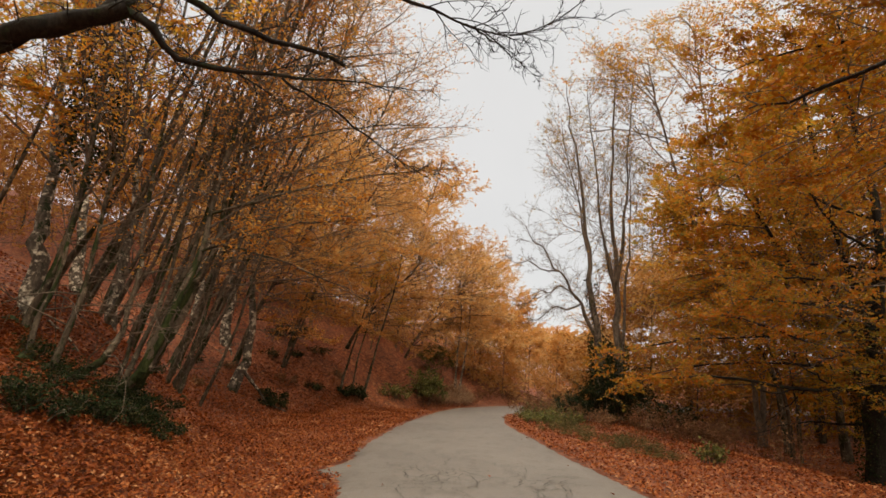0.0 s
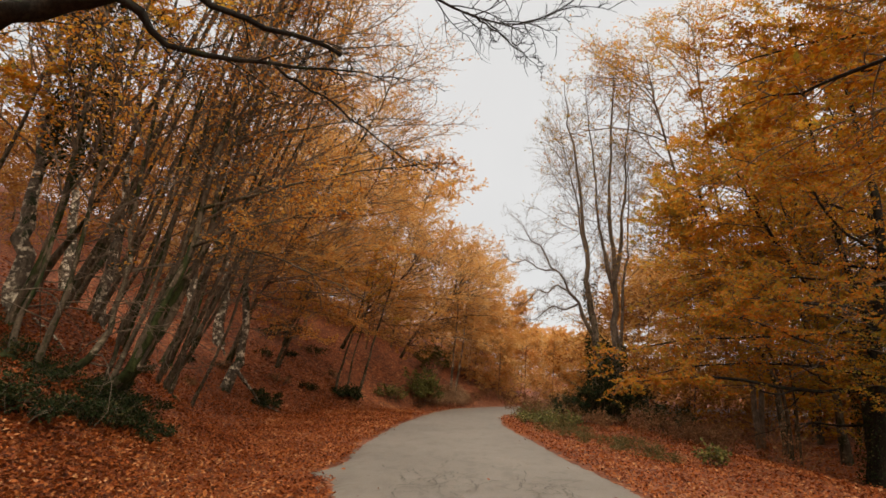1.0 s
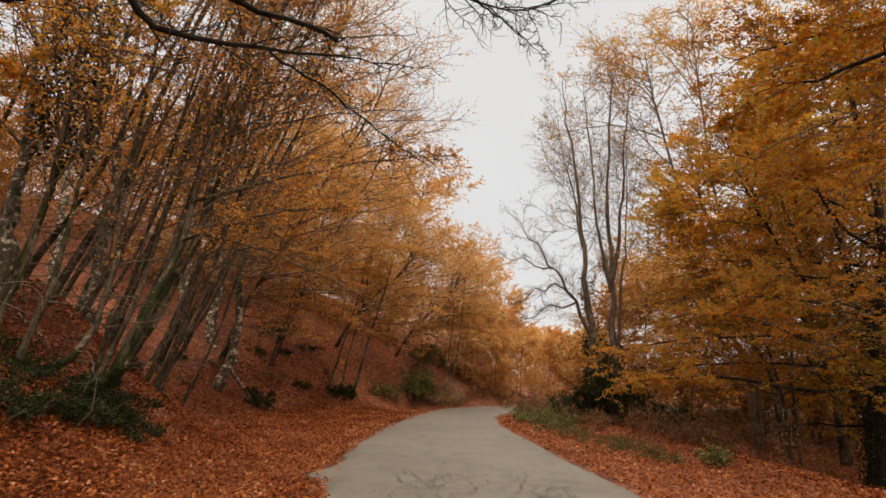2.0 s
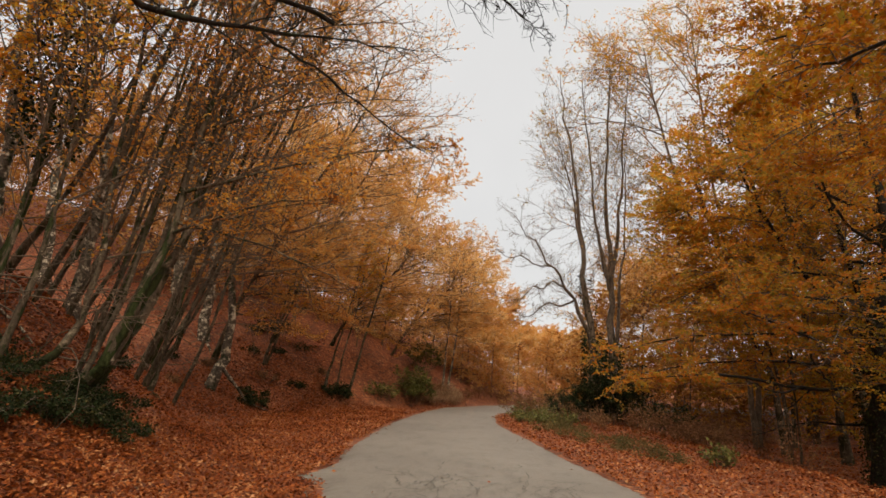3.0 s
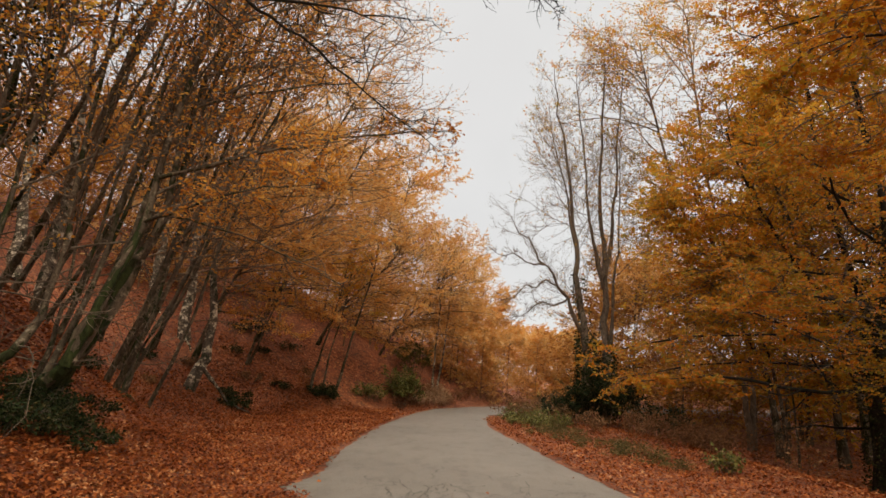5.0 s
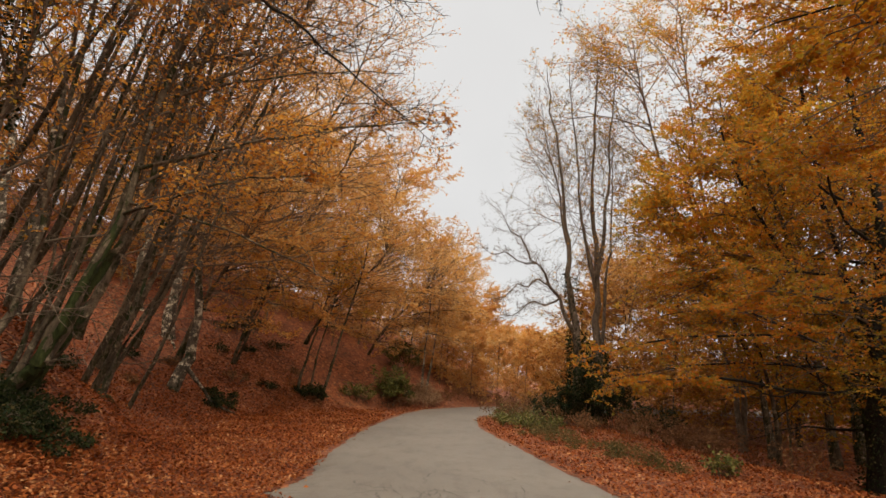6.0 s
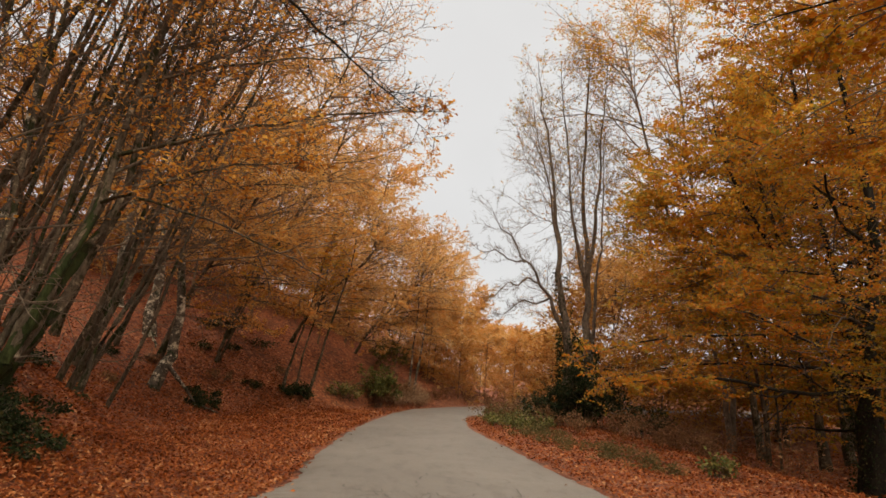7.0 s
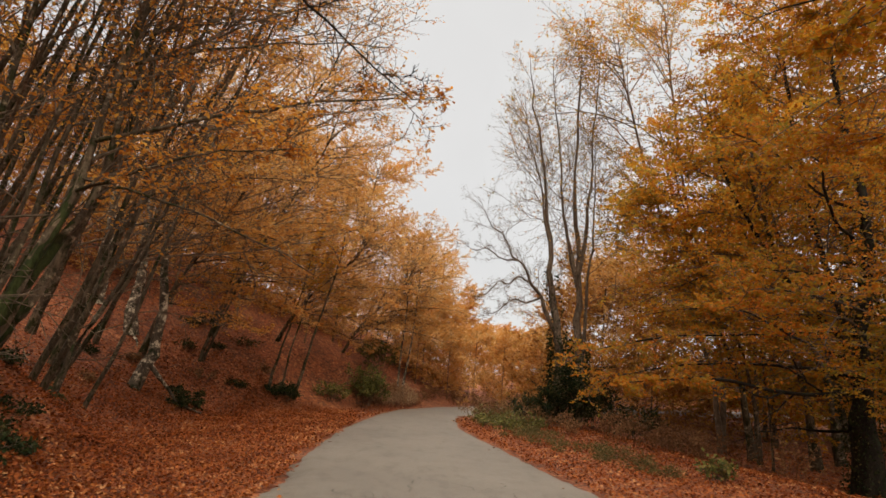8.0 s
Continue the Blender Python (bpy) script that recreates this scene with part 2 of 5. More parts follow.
# ---- mesh helpers ----
def mesh_of(name, verts, faces, smooth=False):
    """A mesh from arrays of vertices (n, 3) and of faces of one kind (m, 3 or 4)."""
    me = bpy.data.meshes.new(name)
    verts, faces = np.ascontiguousarray(verts, np.float32), np.ascontiguousarray(faces, np.int32)
    k = faces.shape[1]
    me.vertices.add(len(verts))
    me.vertices.foreach_set("co", verts.ravel())
    me.loops.add(faces.size)
    me.loops.foreach_set("vertex_index", faces.ravel())
    me.polygons.add(len(faces))
    me.polygons.foreach_set("loop_start", np.arange(0, faces.size, k, dtype=np.int32))
    me.polygons.foreach_set("loop_total", np.full(len(faces), k, np.int32))
    me.polygons.foreach_set("use_smooth", np.full(len(faces), smooth, bool))
    me.update(calc_edges=True)
    return me


def part(name, me, mat, parent=None, label="", kind=""):
    ob = new(name, me)
    if not me.materials:
        me.materials.append(mat)
    ob.parent = parent
    return tagged(ob, label=label, kind=kind)


def unit(a):
    return a / np.maximum(np.linalg.norm(a, axis=-1, keepdims=True), 1e-9)


def tubes(paths, radii, sides):
    """Vertices and quads of round tubes along many paths (n, p, 3) with radii (n, p)."""
    n, p, _ = paths.shape
    tang = unit(np.gradient(paths, axis=1))
    ref = np.where(np.abs(tang[..., 2:3]) > 0.9, np.array([1.0, 0, 0]), np.array([0, 0, 1.0]))
    u = unit(np.cross(tang, ref))
    v = np.cross(tang, u)
    a = np.arange(sides) * 2 * np.pi / sides
    ring = u[:, :, None] * np.cos(a)[:, None] + v[:, :, None] * np.sin(a)[:, None]
    verts = paths[:, :, None] + ring * (radii[..., None, None] if radii.ndim == 2 else radii[..., None])
    i = np.arange(sides)
    j = (i + 1) % sides
    k = np.arange(p - 1)[:, None] * sides
    quad = np.stack([k + i, k + j, k + sides + j, k + sides + i], -1).reshape(-1, 4)
    faces = (quad[None] + (np.arange(n) * p * sides)[:, None, None]).reshape(-1, 4)
    return verts.reshape(-1, 3), faces


def spline(points, p):
    """A smooth line of p points through a few control points."""
    c = np.array(points, float)
    c = np.vstack([2 * c[0] - c[1], c, 2 * c[-1] - c[-2]])
    t = np.linspace(0, len(c) - 3 - 1e-6, p)
    i = t.astype(int)
    f = (t - i)[:, None]
    a, b, d, e = c[i], c[i + 1], c[i + 2], c[i + 3]
    return 0.5 * (2 * b + (d - a) * f + (2 * a - 5 * b + 4 * d - e) * f ** 2 + (3 * b - a - 3 * d + e) * f ** 3)


def offshoots(rng, paths, lens, m, p, t0, t1, angle, flat, up, bias, factor, wander=0.12, lift=0.0, taper=0.5):
    """m side branches on each path: their paths (n * m, p, 3) and lengths."""
    n, q, _ = paths.shape
    t = t0 + (t1 - t0) * (np.arange(m)[None] + rng.random((n, m))) / m
    x = t * (q - 1)
    i = np.minimum(x.astype(int), q - 2)
    f = (x - i)[..., None]
    rows = np.arange(n)[:, None]
    pos = paths[rows, i] * (1 - f) + paths[rows, i + 1] * f
    d = unit(paths[rows, i + 1] - paths[rows, i])
    side = unit(np.cross(d, np.array([0, 0, 1.0]) + 0.001))
    side = side * np.where((np.arange(m)[None, :, None] % 2) == 0, 1.0, -1.0)
    free = unit(np.cross(d, rng.normal(size=(n, m, 3))))
    perp = unit(flat * side + (1 - flat) * free)
    ang = np.radians(angle) * (0.75 + 0.5 * rng.random((n, m, 1)))
    go = unit(np.cos(ang) * d + np.sin(ang) * perp + np.array([0, 0, up]) + np.array(bias))
    length = lens[:, None] * factor * (1 - taper * t) * (0.65 + 0.7 * rng.random((n, m)))
    go, pos, length = go.reshape(-1, 3), pos.reshape(-1, 3), length.reshape(-1)
    out = np.empty((len(go), p, 3))
    out[:, 0] = pos
    step = (length / (p - 1))[:, None]
    drift = rng.normal(size=(len(go), 3)) * wander
    for k in range(1, p):
        go = unit(go + drift + rng.normal(size=go.shape) * wander + np.array([0, 0, lift]))
        out[:, k] = out[:, k - 1] + go * step
    return out, length


def leaf_mesh(name, rng, pos, go, size, tilt=0.35, droop=0.25, wide=0.6, tri=False):
    """Small pointed leaves: base, two shoulders and tip, slightly folded. Flat sprays with some tilt."""
    n = len(pos)
    up = unit(np.array([0, 0, 1.0]) + rng.normal(size=(n, 3)) * tilt)
    go = unit(go - up * np.sum(go * up, 1, keepdims=True) + rng.normal(size=(n, 3)) * 0.15 - np.array([0, 0, droop]) * rng.random((n, 1)))
    side = unit(np.cross(go, up))
    s = (size * (0.7 + 0.6 * rng.random(n)))[:, None]
    fold = np.cross(side, go) * s * (0.12 * rng.random((n, 1)) + 0.02)
    w = s * wide * 0.5
    if tri:     # far leaves: three corners do
        v = np.stack([pos - side * w, pos + side * w, pos + go * s], 1)
        return mesh_of(name, v.reshape(-1, 3), np.arange(n * 3).reshape(-1, 3))
    v = np.stack([pos, pos + go * s * 0.45 + side * w + fold, pos + go * s, pos + go * s * 0.45 - side * w + fold], 1)
    return mesh_of(name, v.reshape(-1, 3), np.arange(n * 4).reshape(-1, 4))


def spray(rng, paths, k, spread=0.06):
    """k leaf places and directions along each twig, alternating from side to side."""
    n, p, _ = paths.shape
    t = (np.arange(k)[None] + rng.random((n, k))) / k * 0.98 + 0.02
    x = t * (p - 1)
    i = np.minimum(x.astype(int), p - 2)
    f = (x - i)[..., None]
    rows = np.arange(n)[:, None]
    pos = paths[rows, i] * (1 - f) + paths[rows, i + 1] * f
    d = unit(paths[rows, i + 1] - paths[rows, i])
    side = unit(np.cross(d, np.array([0, 0, 1.0]) + 0.001)) * np.where((np.arange(k)[None, :, None] % 2) == 0, 1.0, -1.0)
    go = unit(d + side * 1.1 + rng.normal(size=d.shape) * 0.3)
    return (pos + rng.normal(size=pos.shape) * spread * 0.3).reshape(-1, 3), go.reshape(-1, 3)


# ---- lie of the land ----
def between(table, y):
    ys, xs = zip(*table)
    return np.interp(y, ys, xs)


TOE = [(-60, -3.3), (7.4, -3.25), (8.7, -3.5), (10, -3.75), (11, -3.95), (12, -4.35), (13.5, -5.15), (15, -5.45), (18, -5.6), (20, -5.2), (22, -4.1), (24, -2.5), (26, -0.9), (27, 0.35), (28, 1.25), (30, 2.6), (34, 4.4), (40, 6.0), (60, 9.5), (200, 30)]
DROP = [(-60, 6.3), (10, 6.3), (14, 6.0), (18, 5.6), (22, 5.8), (26, 9), (30, 13), (40, 25), (60, 45), (200, 165)]


def land(x, y):
    """Height of the ground: a leafy bank rises beyond the toe; past the other verge the wood dips, then climbs."""
    x, y = np.asarray(x, float), np.asarray(y, float)
    d = between(TOE, y) - x
    steep = np.interp(y, [9.5, 11.5, 13, 15, 18, 22, 27], [0.68, 0.86, 0.82, 0.62, 0.52, 0.54, 0.60])
    foot = 0.5 * (d + np.sqrt(d * d + 0.25)) - 0.05
    over = 0.5 * (d - 3.6 + np.sqrt((d - 3.6) ** 2 + 1.0))
    bank = np.where(d > -3, steep * foot - (steep - 0.46) * over, 0.0) * np.exp(-np.maximum(d, 0) / 110)
    e = x - between(DROP, y)
    q = np.clip(e / 5.0, 0, 1)
    f = np.maximum(e - 6.5, 0)
    drop = -0.75 * q * q * (3 - 2 * q) + 0.26 * f * f / (f + 3) * np.exp(-f / 60)
    rough = 0.035 * np.sin(1.7 * x + 0.6 * np.sin(0.9 * y)) * np.sin(1.3 * y + 0.8) + 0.06 * np.sin(0.9 * x + 2.1 * np.sin(0.31 * y)) * np.sin(0.77 * y + 0.4 * x) * np.clip(d / 2, 0, 1) + 0.10 * np.sin(0.45 * x + 1.0) * np.sin(0.37 * y) * np.clip(d / 3, 0, 1)
    return -0.045 + bank + drop + rough * np.clip(np.maximum(d, e) + 2.2, 0.25, 1)


EDGE_L = [(-1.35, -30), (-1.35, 0), (-1.40, 5.5), (-1.43, 7.5), (-1.52, 8.5), (-1.66, 9.2), (-2.08, 9.62), (-1.98, 9.9), (-1.72, 10.9), (-1.80, 12.2), (-1.80, 13.4), (-1.62, 15.0), (-1.40, 17.4), (-0.90, 20.7), (-0.15, 24.1), (0.85, 26.7), (3.3, 30.0), (7.0, 33.0), (13.0, 36.5), (40, 50)]
EDGE_R = [(3.2, -30), (3.15, 0), (3.02, 5.5), (3.06, 7.5), (3.02, 8.5), (2.95, 9.3), (2.90, 9.95), (2.79, 10.9), (2.64, 12.2), (2.54, 13.4), (2.43, 15.0), (2.20, 17.4), (2.10, 19.8), (2.35, 22.3), (3.0, 24.4), (5.2, 27.3), (8.4, 29.4), (14.0, 32.4), (41, 46)]


# ---- ground and road ----
def axis(lo, a, b, hi, step, far):
    mid = np.arange(a, b + 1e-6, step)
    return np.concatenate([a - (np.linspace(1, 0, far, endpoint=False) ** 2.2) * (a - lo), mid, b + (np.linspace(0, 1, far + 1)[1:] ** 2.2) * (hi - b)])


def build_ground():
    xs, ys = axis(-700, -14, 14, 700, 0.28, 26), axis(-120, 2, 34, 900, 0.28, 30)
    gx, gy = np.meshgrid(xs, ys)
    v = np.stack([gx, gy, land(gx, gy)], -1).reshape(-1, 3)
    w = len(xs)
    i = (np.arange(len(ys) - 1)[:, None] * w + np.arange(w - 1)).ravel()
    return tagged(part("ground", mesh_of("ground", v, np.stack([i, i + 1, i + w + 1, i + w], 1), True), GROUND),
                  label="woodland floor covered in fallen rust-red beech leaves", category="ground", kind="structure")


def build_road():
    rng = np.random.default_rng(5)
    rows, across = 260, 15
    left, right = spline([(x, y, 0) for x, y in EDGE_L], rows), spline([(x, y, 0) for x, y in EDGE_R], rows)
    left[:, 0] += np.interp(np.arange(rows), np.arange(0, rows, 2), rng.normal(size=rows // 2) * 0.035)
    right[:, 0] += np.interp(np.arange(rows), np.arange(0, rows, 2), rng.normal(size=rows // 2) * 0.018)
    s = np.linspace(0, 1, across)[None, :, None]
    v = left[:, None] * (1 - s) + right[:, None] * s
    v[..., 2] = 0.012 * np.sin(np.pi * s[..., 0]) - 0.004 + 0.006 * np.sin(v[..., 0] * 2.1 + v[..., 1])
    v[:, 0, 2] = v[:, -1, 2] = -0.09
    i = (np.arange(rows - 1)[:, None] * across + np.arange(across - 1)).ravel()
    me = mesh_of("road", v.reshape(-1, 3), np.stack([i, i + 1, i + across + 1, i + across], 1), True)
    road = tagged(part("road", me, ROAD), label="narrow pale worn concrete lane bending out of sight", category="road", kind="structure")
    # hairline cracks, laid as thin ragged strips on the slab
    starts = []
    for cx, cy, many, sx, sy in ((-0.25, 9.1, 26, 0.28, 0.55), (1.25, 9.0, 22, 0.34, 0.6), (0.5, 7.6, 8, 1.2, 0.7), (0.4, 12.5, 9, 1.3, 1.8), (0.3, 15.5, 7, 1.2, 1.5)):
        starts += [(cx + sx * rng.normal(), cy + sy * rng.normal(), rng.random() * 6.3) for _ in range(many)]
    for x, y, a in starts:
        k = int(rng.integers(8, 24))
        head = a + np.cumsum(rng.normal(size=k) * 0.25) + rng.normal(size=k) * 0.55
        p = np.array([x, y]) + np.cumsum(np.stack([np.cos(head), 1.5 * np.sin(head)], 1) * 0.055, 0)
        nrm = np.stack([-np.sin(head), np.cos(head)], 1)
        w = (0.003 + 0.011 * rng.random(k) ** 2)[:, None]
        w[-1] = w[0] = 0.0008
        z = (0.012 * np.sin(np.pi * np.clip((p[:, :1] + 1.7) / 4.4, 0, 1)) - 0.004 + 0.006 * np.sin(p[:, :1] * 2.1 + p[:, 1:2])) + 0.013
        vv = np.stack([np.hstack([p - nrm * w, z]), np.hstack([p + nrm * w, z])], 1).reshape(-1, 3)
        j = np.arange(k - 1) * 2
        part("crack", mesh_of("crack", vv, np.stack([j, j + 1, j + 3, j + 2], 1)), CRACK, road, "thin dark crack")
    return road


def edge_at(table, y):
    return np.interp(y, [b for a, b in table], [a for a, b in table])


def build_litter(name, n, x0, x1, y0, y1, seed, keep, size=0.075, label="drift of fallen copper beech leaves"):
    """Loose leaves lying on the ground where keep(x, y, r) is true."""
    rng = np.random.default_rng(seed)
    x, y, r = x0 + (x1 - x0) * rng.random(n), y0 + (y1 - y0) * rng.random(n) ** 1.25, rng.random(n)
    ok = keep(x, y, r)
    x, y = x[ok], y[ok]
    on_road = (x > edge_at(EDGE_L, y)) & (x < edge_at(EDGE_R, y))
    z = np.where(on_road, 0.016, land(x, y) + 0.03 + 0.03 * rng.random(len(x)))
    a = rng.random(len(x)) * 2 * np.pi
    go = np.stack([np.cos(a), np.sin(a), np.zeros(len(x))], 1)
    me = leaf_mesh(name, rng, np.stack([x, y, z], 1), go, size, 0.33, -0.3, 0.68)
    return tagged(part(name, me, LEAF_LITTER), label=label, category="fallen leaves", kind="stuff")


build_ground()
build_road()
build_litter("leaf_litter", 66000, -4.6, -1.0, 5.0, 24, 11, lambda x, y, r: x < edge_at(EDGE_L, y) + 0.10 - 0.45 * (r - 0.55) ** 2 + 0.12 * np.sin(5 * y) * np.sin(2.3 * y + 1), 0.05)
build_litter("leaf_litter", 44000, -13.0, -4.4, 5.5, 27, 12, lambda x, y, r: r > 0.1, 0.06, "rusty leaves scattered over the rising bank")
build_litter("leaf_litter", 36000, 2.0, 7.5, 6.0, 24, 13, lambda x, y, r: x > edge_at(EDGE_R, y) - 0.20 + 0.06 * np.sin(4 * y) + 0.12 * r * r, 0.058)
build_litter("leaf_litter", 22000, -9.0, -3.4, 4.5, 9.5, 15, lambda x, y, r: r > 0.02, 0.052, "thick rusty leaves at the foot of the bank")
build_litter("leaf_litter", 26000, -7.6, -3.9, 8.0, 24, 17, lambda x, y, r: r > 0.02, 0.056, "leaves caught on the steep foot of the bank")
build_litter("leaf_litter", 26000, -9.0, -1.3, -6, 5.2, 18, lambda x, y, r: x < edge_at(EDGE_L, y) + 0.05, 0.06, "fallen leaves along the lane edge")
build_litter("leaf_litter", 20000, 3.0, 8.5, -6, 6.5, 19, lambda x, y, r: x > edge_at(EDGE_R, y) - 0.03, 0.075, "fallen leaves along the lane edge")
build_litter("leaf_litter", 7000, -3.6, 1.2, 15, 27, 20, lambda x, y, r: (x < edge_at(EDGE_L, y) + 0.08) & (x > edge_at(EDGE_L, y) - 1.6), 0.066, "leaves banked against the bending lane")
build_litter("leaf_litter", 420, -2.0, 3.2, 5.0, 22, 14, lambda x, y, r: (x - edge_at(EDGE_L, y) < 0.9 * r ** 3) | (edge_at(EDGE_R, y) - x < 0.8 * r ** 3) | (r > 0.994), 0.07, "single leaves blown onto the lane")


# ---- trees ----
def stem_mesh(rng, path, r0, r1, sides, flare=0.0, rough=0.07):
    p = len(path)
    t = np.linspace(0, 1, p)
    r = r0 + (r1 - r0) * t ** 0.85 + flare * r0 * np.exp(-t * p / 2.2)
    rr = r[:, None] * (1 + rough * rng.normal(size=(p, sides)))
    v, f = tubes(path[None], rr[None], sides)
    return mesh_of("stem", v, f, True)


def tree(name, base, stems, seed, leaf_mat, bark=BARK, twig=TWIG, label="", category="tree", group="", leaf=0.08,
         n1=12, n2=7, n3=5, nl=5, first=0.3, reach=2.6, angle=55, up=0.15, bias=(0, 0, 0), lift=0.02, extend=3.0, sides=10,
         flat=0.5, leaf_keep=1.0, r_tip=0.02, twig_r=0.0042, extra=None, twig_share=1.0, wide=0.62, tilt=0.4, far=False, bare_extra=None, side_reach=1.25, side_from=0.5, side_leaves=5, dead=0, flare=0.55, thin=1.0):
    """A tree with one or more stems, each given by its control points and its radius at the foot.
    Parts: every stem, every main branch; fine twigs and leaves are one mesh each."""
    rng = np.random.default_rng(seed)
    base = np.array(base, float)
    root = tagged(new(name), label=label, category=category, group=group)
    root.location = base
    twig_v, twig_f, leaf_p, leaf_d, count = [], [], [], [], 0
    limbs = []
    for pts, r0 in stems:
        c = np.array(pts, float)
        c[0, 2] = min(c[0, 2], float(land(c[0, 0], c[0, 1])) - 0.08) if c[0, 2] < 3 else c[0, 2]
        c = c - base
        if extend:
            last = unit(c[-1] - c[-2]) + np.array([0, 0, 0.15])
            c = np.vstack([c, c[-1] + unit(last) * extend * 0.5, c[-1] + unit(last + np.array([0, 0, 0.3])) * extend])
        path = spline(c, 22)
        path[1:-1] += rng.normal(size=(20, 3)) * 0.10 * r0 * 2
        part("stem", stem_mesh(rng, path, r0, r_tip, sides, flare), bark, root)
        b1, l1 = offshoots(rng, path[None], np.array([reach]), n1, 9, first, 0.98, angle, 0.1, up, bias, 1.0, 0.07, lift, 0.45)
        limbs.append((b1, l1, r0, n2, n3, nl))
        if dead:
            d1, m1 = offshoots(rng, path[None], np.array([1.9]), dead, 7, 0.14, 0.5, 72, 0.3, 0.08, (0.5, -0.2, 0), 1.0, 0.16, 0.0, 0.3)
            d2, m2 = offshoots(rng, d1, m1, 5, 4, 0.2, 1.0, 45, 0.3, 0.05, (0, 0, 0), 0.45, 0.16, 0.0, 0.3)
            for paths, size in ((d1, 0.011), (d2, 0.006)):
                v, f = tubes(paths, size * (1 - 0.7 * np.linspace(0, 1, paths.shape[1])[None]) * np.ones((len(paths), 1)), 4)
                twig_v.append(v), twig_f.append(f + count)
                count += len(v)
    for pts, r0 in bare_extra or ():
        path = spline(np.array(pts, float) - base, 14)
        path[1:-1] += rng.normal(size=(12, 3)) * (0.012 + 0.12 * r0)
        part("limb", stem_mesh(rng, path, r0, 0.006, 7), bark, root, "bare dark limb")
        b1, l1 = offshoots(rng, path[None], np.array([1.0]), 7, 6, 0.2, 1.0, 50, 0.3, -0.05, (0, 0, 0), 0.8, 0.16, 0.0, 0.3)
        v, f = tubes(b1, 0.009 * (1 - 0.7 * np.linspace(0, 1, 6)[None]) * np.ones((len(b1), 1)), 4)
        twig_v.append(v), twig_f.append(f + count)
        count += len(v)
    if extra:
        for pts, r0, *habit in extra:
            path = spline(np.array(pts, float) - base, 14)
            path[1:-1] += rng.normal(size=(12, 3)) * (0.012 + 0.12 * r0)
            part("limb", stem_mesh(rng, path, r0, habit[0] if habit else 0.005, 9, 0.0, 0.14), bark, root)
            length = np.linalg.norm(np.diff(path, axis=0), axis=1).sum()
            start, many, far_out, leaves = habit[1] if len(habit) > 1 else (side_from if length > 6 else 0.12, 11, side_reach, side_leaves)
            b1, l1 = offshoots(rng, path[None], np.array([min(length * 0.32, far_out)]), many, 9, start, 1.0, 48, 0.85, 0.02, (0, 0, 0), 0.8, 0.08, 0.0, 0.3)
            limbs.append((b1, l1, r0 * 0.5, 6, 5, min(nl, leaves)))
    for b1, l1, r0, n2, n3, nl in limbs:
        t = np.linspace(0, 1, 9)[None]
        rad = thin * np.clip(0.0065 * l1[:, None] + 0.005, 0.007, r0 * 0.5) * (1 - 0.78 * t)
        for k in range(len(b1)):
            v, f = tubes(b1[k:k + 1, ::2] if far else b1[k:k + 1], rad[k:k + 1, ::2] if far else rad[k:k + 1], 4 if far else 5)
            part("branch", mesh_of("branch", v, f, True), twig, root)
        b2, l2 = offshoots(rng, b1, l1, n2, 5 if far else 6, 0.18, 1.0, 46, flat, 0.05, (0, 0, 0), 0.42, 0.09, lift, 0.35)
        v, f = tubes(b2[::2, ::2] if far else b2, thin * (0.0045 + 0.006 * l2[:: 2 if far else 1, None]) * (1 - 0.65 * np.linspace(0, 1, 3 if far else 6)[None]), 3 if far else 4)
        twig_v.append(v), twig_f.append(f + count)
        count += len(v)
        b3, l3 = offshoots(rng, b2, l2, n3, 3, 0.15, 1.0, 44, flat, 0.03, (0, 0, 0), 0.5, 0.10, 0.0, 0.2)
        shown = b3[rng.random(len(b3)) < twig_share]
        v, f = tubes(shown, twig_r * (1 - 0.6 * np.linspace(0, 1, 3)[None]) * np.ones((len(shown), 1)), 3)
        twig_v.append(v), twig_f.append(f + count)
        count += len(v)
        if nl:
            for paths, k in ((b3, nl), (b2, max(2, nl // 2))):
                p, d = spray(rng, paths, k)
                ok = rng.random(len(p)) < leaf_keep
                leaf_p.append(p[ok]), leaf_d.append(d[ok])
    part("brushwood", mesh_of("brushwood", np.vstack(twig_v), np.vstack(twig_f), True), twig, root, kind="stuff")
    if leaf_p:
        part("foliage", leaf_mesh("foliage", rng, np.vstack(leaf_p), np.vstack(leaf_d), leaf, tilt, wide=wide, tri=far), leaf_mat, root, kind="stuff")
    return root


def leaf_coat(rng, path, radius, n, size, t0=0.0, t1=1.0):
    """Places and outward directions of ivy or moss leaves round a stem."""
    t = t0 + (t1 - t0) * rng.random(n)
    x = t * (len(path) - 1)
    i = np.minimum(x.astype(int), len(path) - 2)
    f = (x - i)[:, None]
    p = path[i] * (1 - f) + path[i + 1] * f
    a = rng.random(n) * 2 * np.pi
    out = np.stack([np.cos(a), np.sin(a), 0.3 * rng.normal(size=n)], 1)
    return p + out * (radius * (0.85 + 0.5 * rng.random(n)))[:, None], unit(out - np.array([0, 0, 0.6]))


def stem_of(root):
    """The first stem of a tree, which carries its moss and ivy."""
    return next(o for o in root.children if o.name.startswith("stem"))


def add_ivy(root, pts, radius, n, size, seed, label="dark glossy ivy"):
    rng = np.random.default_rng(seed)
    path = spline(np.array(pts, float) - np.array(root.location), 16)
    p, d = leaf_coat(rng, path, radius, n, size)
    part("ivy", leaf_mesh("ivy", rng, p, d, size, 0.9, 0.5, 0.85), LEAF_GREEN, stem_of(root), label, "stuff")


